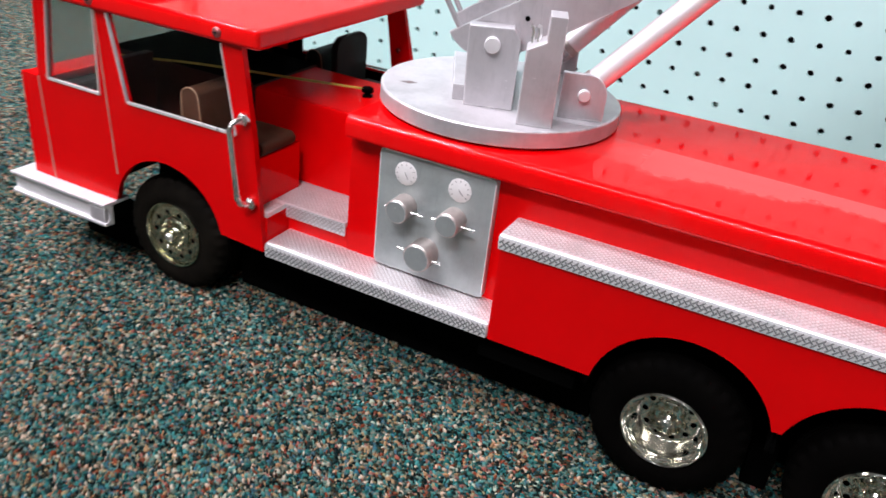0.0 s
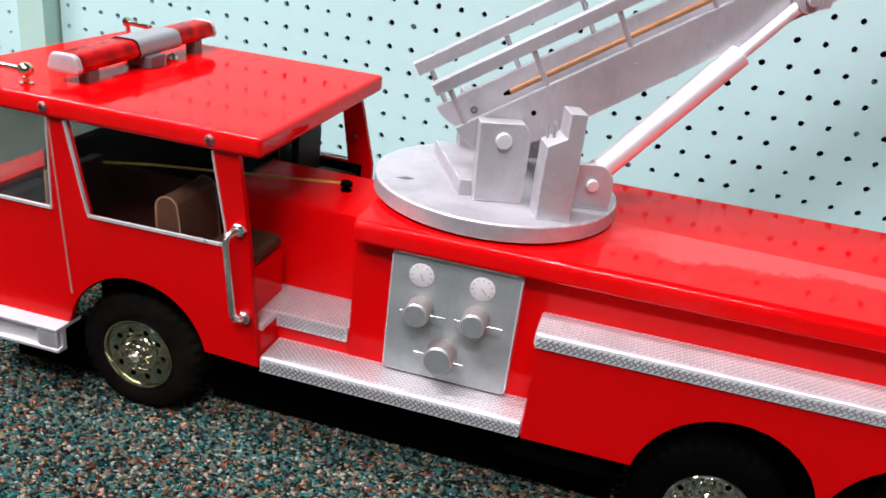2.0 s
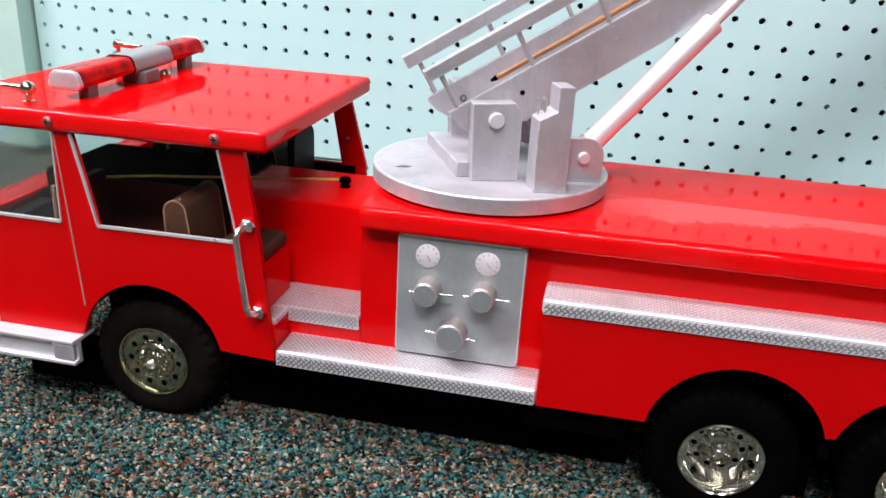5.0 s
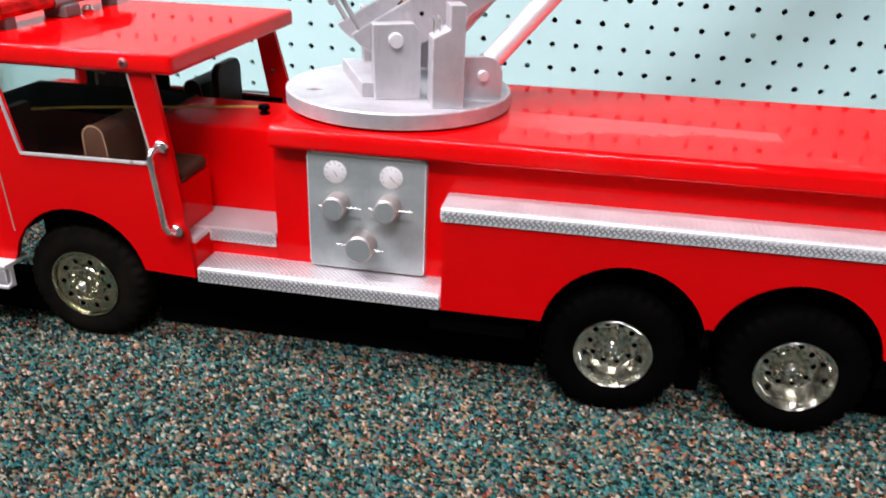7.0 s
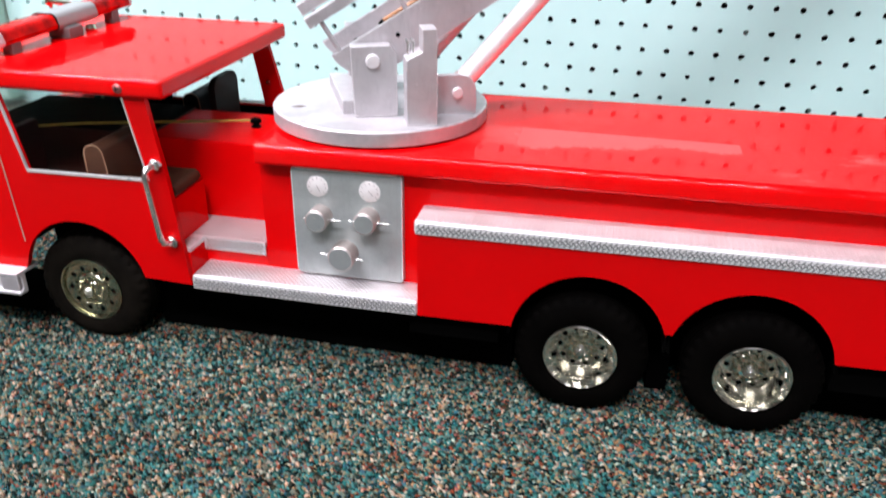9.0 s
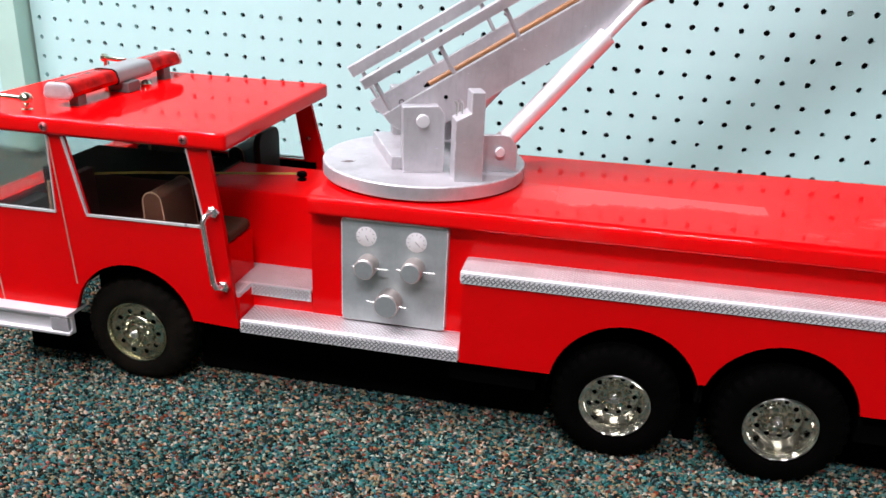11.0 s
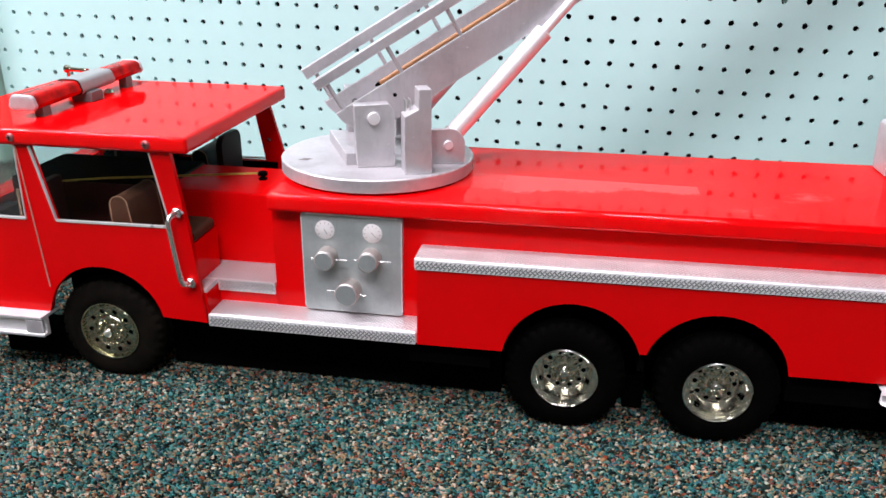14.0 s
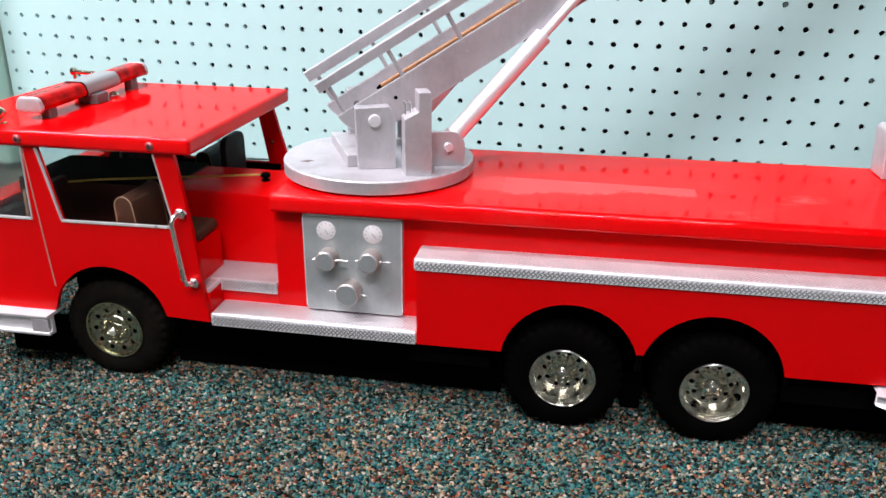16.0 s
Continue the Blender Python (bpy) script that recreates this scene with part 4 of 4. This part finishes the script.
def wheel(x, y, inward, kind):
    """kind: "front" has a shallow convex disc; "rear" is deeply dished, with an inner twin."""
    turn = 0 if inward > 0 else 180
    bm = bmesh.new()
    lathe(bm, [(0, 20), (17, 20), (17, 30), (0, 30)], (0, 0, 0), (0, 1, 0), 28)
    rod(bm, (0, 26, 0), (0, 58, 0), 6, 12)
    hub = part("wheel", bm, BLACK, truck, "black tyred wheel with a chrome rim")
    hub.matrix_parent_inverse = truck.matrix_basis.inverted()
    hub.matrix_basis = pose(x / 1000, y / 1000, 0.0408, 0, 0, turn)
    bm = bmesh.new()
    tyre_mesh(bm, 27, 41.0, 23.5 if kind == "front" else 22.4)
    part("tyre", bm, DUSTY_RUBBER if kind == "front" else RUBBER, hub, "black rubber tyre")
    if kind == "rear":
        bm = bmesh.new()
        tyre_mesh(bm, 25, 41.0, 23.5)
        bmesh.ops.translate(bm, vec=(0, 29, 0), verts=bm.verts)
        part("tyre", bm, RUBBER, hub, "black rubber inner twin tyre")
    bm = bmesh.new()
    if kind == "front":
        lathe(bm, [(22.2, 9), (22.6, 3.5), (23.6, 1.0), (23.2, 0.0), (22.5, 0.0), (22.1, 1.0), (21.8, 3.4), (21.2, 3.6), (20.8, 2.2), (20.3, 1.8)], (0, 0, 0), (0, 1, 0), 80)
        ring_of_holes(bm, 10, 20.3, 11.8, 1.8, 2.2, 1.9)
        lathe(bm, [(11.8, 2.2), (11.0, 1.3), (10.2, 1.0), (6.6, 1.0), (6.0, 0.4), (5.4, -0.6), (4.0, -0.8), (3.6, -2.6), (2.6, -3.6), (0, -4.0)], (0, 0, 0), (0, 1, 0), 60)
    else:
        lathe(bm, [(22.6, 6), (23.4, 2.0), (23.6, 0.6), (22.8, 0.0), (22.2, 0.4), (21.9, 1.7), (21.3, 1.9), (21.0, 3.3), (20.4, 3.5), (20.1, 4.9), (19.7, 5.1), (19.4, 8.0), (18.7, 11.0), (17.6, 13.6), (16.8, 14.9), (16.3, 15.4)], (0, 0, 0), (0, 1, 0), 80)
        ring_of_holes(bm, 10, 16.3, 10.8, 15.4, 14.6, 1.75)
        lathe(bm, [(10.8, 14.6), (10.3, 13.0), (9.6, 12.5), (5.4, 12.3), (4.9, 11.6), (4.6, 9.4), (3.4, 8.2), (2.4, 8.0), (2.2, 7.0), (0, 6.8)], (0, 0, 0), (0, 1, 0), 60)
    if kind == "rear":
        bmesh.ops.scale(bm, vec=(0.955, 1, 0.955), verts=bm.verts)
    rim = part("rim", bm, CHROME if kind == "front" else RIM, hub, "polished chrome rim with round hand holes", angle=30)
    bm = bmesh.new()
    deep = -3.4 if kind == "front" else 7.2
    lathe(bm, [(3.2, deep + 1.2), (3.0, deep), (2.0, deep - 1.2), (0, deep - 1.6)], (0, 0, 0), (0, 1, 0), 20)
    part("centre_cap", bm, DULL_CHROME, rim, "bright domed centre cap")
    lift = 1.0 if kind == "front" else 12.7
    bm0 = bmesh.new()
    lathe(bm0, [(1.5, 0.6), (1.5, -1.6), (1.0, -2.5), (0, -2.7)], (8.4, lift, 0), (0, 1, 0), 8)
    first = part("lug_nut", bm0, CHROME, rim)
    for k in range(1, 10):
        ob = new("lug_nut", first.data)
        ob.parent = rim
        ob.matrix_basis = Matrix.Rotation(2 * math.pi * k / 10, 4, "Y")
    return hub


for x, y, kind in ((-238.5, 9.0, "front"), (101.5, 1.6, "rear"), (202.5, 1.6, "rear")):
    wheel(x, y, 1, kind)
    wheel(x, mirrored(y), -1, kind)

# aerial ladder on its turntable; u runs along the boom, v across it
TURN = Matrix.Translation((-45, 88, 0)) @ Matrix.Rotation(radians(21), 4, "Z")
DISC0, DISC1 = 158.5, 168.2


def aerial(name, bm, material, parent, label="", bevel=0.0, segs=2):
    bmesh.ops.transform(bm, matrix=TURN, verts=bm.verts)
    return part(name, bm, material, parent, label, bevel, segs)


bm = bmesh.new()
lathe(bm, [(0, DISC0 - 3), (52, DISC0 - 3), (52, DISC0), (71.0, DISC0), (71.6, DISC0 + 0.6), (71.6, DISC1 - 0.7), (70.9, DISC1), (0, DISC1)], (-1.9, 3.4, 0), (0, 0, 1), 112)
disc = aerial("turntable", bm, ALU, truck, "thick round aluminium turntable disc")
bm = bmesh.new()
prism(bm, [(-61.5, -6.5), (-56, -9), (-51, -6), (-56, -3.2)], DISC1 + 0.02, DISC1 + 0.12, "z")
aerial("slot", bm, SLOT, disc, "brownish slot in the disc")
bm = bmesh.new()
prism(bm, [(-28.5, -27.5), (4, -23.4), (4, 40), (-35, 46)], DISC1, DISC1 + 8.8, "z")
aerial("foot_block", bm, ALU, disc, "low aluminium foot block", bevel=0.5)
for s in (-1, 1):
    bm = bmesh.new()
    prism(bm, [(-21.5, DISC1), (5.8, DISC1), (5.8, 207), (1.5, 212.8), (-22.8, 212.2)], -35 if s < 0 else 36.4, -23.5 if s < 0 else 48)
    plate = aerial("pivot_plate", bm, ALU, disc, "upright aluminium pivot plate with worn edges", bevel=0.7)
    bm = bmesh.new()
    lathe(bm, [(0, 0), (4.4, 0), (4.4, 1.8), (4.0, 2.6), (0, 3.0)], (-9.2, -35 if s < 0 else 48, 203.2), (0, s, 0), 20)
    aerial("bolt", bm, BRIGHT, plate, "round polished bolt head")
    bm = bmesh.new()
    back, face = (0, -35) if s < 0 else (12, 58)
    prism(bm, [(p - back, z) for p, z in [(31, DISC1), (56, DISC1), (56, 180)] + arc(45, 182.5, 11, 0, 90, 8) + [(31, 193.5)]], face, face - s * 4)
    lug = aerial("cylinder_lug", bm, ALU, disc, "aluminium lug that holds the ram", bevel=0.5)
    bm = bmesh.new()
    lathe(bm, [(0, 0), (3.4, 0), (3.4, 2.0), (3.0, 2.6), (0, 2.8)], (43.7 - back, face, 182.3), (0, s, 0), 18)
    aerial("bolt", bm, BRIGHT, lug, "round polished bolt head")
bm = bmesh.new()
prism(bm, [(9, DISC1), (27.8, DISC1), (27.4, 226), (18.6, 226), (18.6, 213), (9, 208)], -57, -40.5)
post = aerial("control_post", bm, ALU, disc, "notched aluminium control post", bevel=0.5)
for u, v in ((11.5, -45), (14.5, -48), (15, -44)):
    bm = bmesh.new()
    tube(bm, [(u, v, 209), (u, v, 216), (u - 0.5, v, 217.6), (u - 1.8, v, 218.2)], 0.85, 8)
    aerial("lever", bm, DULL_CHROME, post, "tiny bent steel lever")

TILT_A = radians(30.4)
CA, SA = math.cos(TILT_A), math.sin(TILT_A)


def along(s, h, v, start=(-34.0, 204.3)):
    """A point s along the boom's upper edge and h square above it."""
    return (start[0] + s * CA - h * SA, v, start[1] + s * SA + h * CA)


def boom_bar(bm, s0, s1, h0, h1, v0, v1):
    m = Matrix.Translation((-34.0, 0, 204.3)) @ Matrix.Rotation(-TILT_A, 4, "Y")
    box(bm, s0, s1, v0, v1, h0, h1, m)


LONG = 690
boom = None
for s, v0, v1, slip in ((-1, -23, -19.5, 0), (1, 32.5, 36, -5.5)):
    bm = bmesh.new()
    m = Matrix.Translation((-34.0, 0, 204.3)) @ Matrix.Rotation(-TILT_A, 4, "Y")
    out = [(slip, 0), (slip + LONG, 0), (slip + LONG, -22)] + [(172, -24), (60, -26)] + arc(slip + 26, 0, 26, 265, 182, 10)
    vs = prism(bm, out, v0, v1)
    bmesh.ops.transform(bm, matrix=m, verts=vs)
    if boom is None:
        boom = aerial("boom", bm, ALU, disc, "long aluminium ladder boom with side plates and hand rails", 0.4)
    else:
        aerial("side_plate", bm, ALU, disc, "far side plate of the boom", 0.4)
bm = bmesh.new()
lathe(bm, [(0, 0), (1.4, 0), (1.4, 0.4), (1.0, 0.6), (0, 0.6)], (7.6, -23, 216.6), (0, -1, 0), 14)
aerial("rivet", bm, BLACK, boom, "small dark rivet")
bm = bmesh.new()
lathe(bm, [(1.2, 0), (1.2, 0.8), (2.2, 0.8), (2.2, 0)], (-15.5, 32.5, 201.8), (0, -1, 0), 16, True)
aerial("rivet", bm, DARK_GREY, boom, "small dark ring rivet")
bm = bmesh.new()
boom_bar(bm, 24, LONG, -20, -17, -19.4, 32.4)
aerial("boom_floor", bm, ALU, disc)
bm = bmesh.new()
rod(bm, along(38, -7.6, 22), along(LONG - 20, -7.6, 22), 1.9, 10)
rod_ob = aerial("wooden_rod", bm, WOOD, disc, "orange-brown wooden dowel lying in the boom")
bm = bmesh.new()
rod(bm, along(34, -7.6, 22), along(38, -7.6, 22), 0.8, 10, 1.85)
aerial("tip", bm, BLACK, rod_ob, "dark tip")
for s, v, slip in ((-1, -21.2, 0), (1, 34.2, -5)):
    bm = bmesh.new()
    boom_bar(bm, slip - 2, LONG, 20.5 if s < 0 else 21.3, 27.2 if s < 0 else 29.2, v - 3.4, v + 3.4)
    rail = aerial("hand_rail", bm, ALU, disc, "square aluminium ladder hand rail", 0.4)
    for k in range(14):
        q = slip + 6 + 48.5 * k
        bm = bmesh.new()
        rod(bm, along(q, -1, v), along(q, 21, v), 1.5, 10)
        aerial("rail_pin", bm, ALU, rail, "thin steel pin")

for v, back in ((-27.0, 0.0), (50.0, 12.0)):
    low, joint, high = Vector((43.6 - back, v, 182.3)), Vector((113.6 - back, v, 259.2)), Vector((142 - back, v, 290.4))
    d = (joint - low).normalized()
    bm = bmesh.new()
    start = low + d * 7
    lathe(bm, [(0, 0), (5.4, 0), (6.7, 1.2), (6.7, (joint - start).length - 0.6), (5.8, (joint - start).length), (0, (joint - start).length)], start, d, 28)
    ram = aerial("ram", bm, BRIGHT, disc, "polished aluminium lifting ram")
    bm = bmesh.new()
    lathe(bm, [(0, 0), (7.2, 0), (7.4, 0.5), (7.4, 3.4), (7.0, 4.0), (0, 4.0)], start - d * 1.5, d, 28)
    aerial("collar", bm, KNOB, ram, "dull grey end collar")
    bm = bmesh.new()
    lathe(bm, [(0, 0), (7.0, 0), (7.0, 4.6), (0, 4.6)], start - d * 6.2, d, 6)
    aerial("nut", bm, ALU, ram, "hexagonal aluminium nut", 0.4)
    bm = bmesh.new()
    rod(bm, joint - d * 2, high, 3.5, 18)
    aerial("piston", bm, BRIGHT, ram, "bright piston rod")
    bm = bmesh.new()
    lathe(bm, [(0, -3), (6.2, -3), (6.2, 3), (0, 3)], low, (0, 1, 0), 20)
    aerial("ram_eye", bm, ALU, ram, "round ram eye", 0.4)
    bm = bmesh.new()
    lathe(bm, [(0, -4.5), (7.0, -4.5), (7.0, 4.5), (0, 4.5)], high, (0, 1, 0), 20)
    lathe(bm, [(0, 0), (3.0, 0), (3.0, 3), (0, 3)], high + Vector((0, math.copysign(4.5, v), 0)), (0, math.copysign(1, v), 0), 16)
    aerial("ram_eye", bm, ALU, ram, "round ram eye", 0.4)
    bm = bmesh.new()
    m = Matrix.Translation((-34.0, 0, 204.3)) @ Matrix.Rotation(-TILT_A, 4, "Y")
    vs = prism(bm, [(186 - back, -16), (212 - back, -16), (205 - back, -24), (197 - back, -22)], v - 2, v + 6 if v < 0 else v + 2)
    bmesh.ops.transform(bm, matrix=m, verts=vs)
    aerial("ram_bracket", bm, ALU, disc, "aluminium bracket under the boom")

# boom rest at the tail
bm = bmesh.new()
prism(bm, [(322.4, 159.7), (346, 160.0), (346, 164.6), (328, 164.3), (326.4, 170), (346, 176), (346, 197.5), (324, 197.2), (321.4, 195), (321.0, 192)], 130.5, 158)
rest = part("boom_rest", bm, ALU, truck, "grey aluminium boom rest block on the cover", bevel=1.0)
bm = bmesh.new()
box(bm, 329, 345.5, 136, 152, 163.4, 177)
part("filler", bm, BROWN, rest, "brown filler inside the slot")

# ---------------------------------------------------------------- carpet pile
rng = np.random.default_rng(5)
STEP = 1.5
gx, gy = np.meshgrid(np.arange(-600, 430, STEP), np.arange(-205, 190, STEP))
cx, cy = gx.ravel() + rng.uniform(-0.75, 0.75, gx.size), gy.ravel() + rng.uniform(-0.75, 0.75, gx.size)
count, K = cx.size, 4
turn = rng.normal(0.12, 0.5, count)
ang = 2 * np.pi * np.arange(K) / K
half_a, half_b, high = rng.uniform(0.9, 2.1, count), rng.uniform(0.4, 0.68, count), rng.uniform(0.3, 2.9, count)
lean_x, lean_y = rng.uniform(-0.9, 0.9, count), rng.uniform(-0.9, 0.9, count)
verts = np.zeros((count, 2 * K + 1, 3))
for ring, (grow, lift) in enumerate(((1.0, 0.0), (0.86, 0.72))):
    px, py = half_a[:, None] * grow * np.cos(ang), half_b[:, None] * grow * np.sin(ang)
    verts[:, ring * K:(ring + 1) * K, 0] = cx[:, None] + px * np.cos(turn)[:, None] - py * np.sin(turn)[:, None] + (lean_x * lift)[:, None]
    verts[:, ring * K:(ring + 1) * K, 1] = cy[:, None] + px * np.sin(turn)[:, None] + py * np.cos(turn)[:, None] + (lean_y * lift)[:, None]
    verts[:, ring * K:(ring + 1) * K, 2] = 0.1 + (high * lift)[:, None]
verts[:, 2 * K] = np.stack([cx + lean_x, cy + lean_y, high], -1)
face = [[k, (k + 1) % K, K + (k + 1) % K, K + k] for k in range(K)]
tri = [[K + k, K + (k + 1) % K, 2 * K] for k in range(K)]
loops = np.concatenate([np.ravel(face), np.ravel(tri)])
sizes = np.array([4] * K + [3] * K)
base = (np.arange(count) * (2 * K + 1))[:, None]
all_loops = (base + loops).ravel().astype(np.int32)
all_sizes = np.tile(sizes, count)
me = bpy.data.meshes.new("carpet_pile")
me.vertices.add(count * (2 * K + 1))
me.vertices.foreach_set("co", (verts * 0.001).ravel().astype(np.float32))
me.loops.add(all_loops.size)
me.loops.foreach_set("vertex_index", all_loops)
me.polygons.add(all_sizes.size)
me.polygons.foreach_set("loop_start", np.concatenate([[0], np.cumsum(all_sizes)[:-1]]).astype(np.int32))
me.polygons.foreach_set("use_smooth", np.ones(all_sizes.size, dtype=bool))
me.update(calc_edges=True)
me.validate()
me.materials.append(PILE)
tagged(new("carpet_pile", me), "loops of teal, brown, cream and rust carpet yarn", "carpet", kind="stuff")
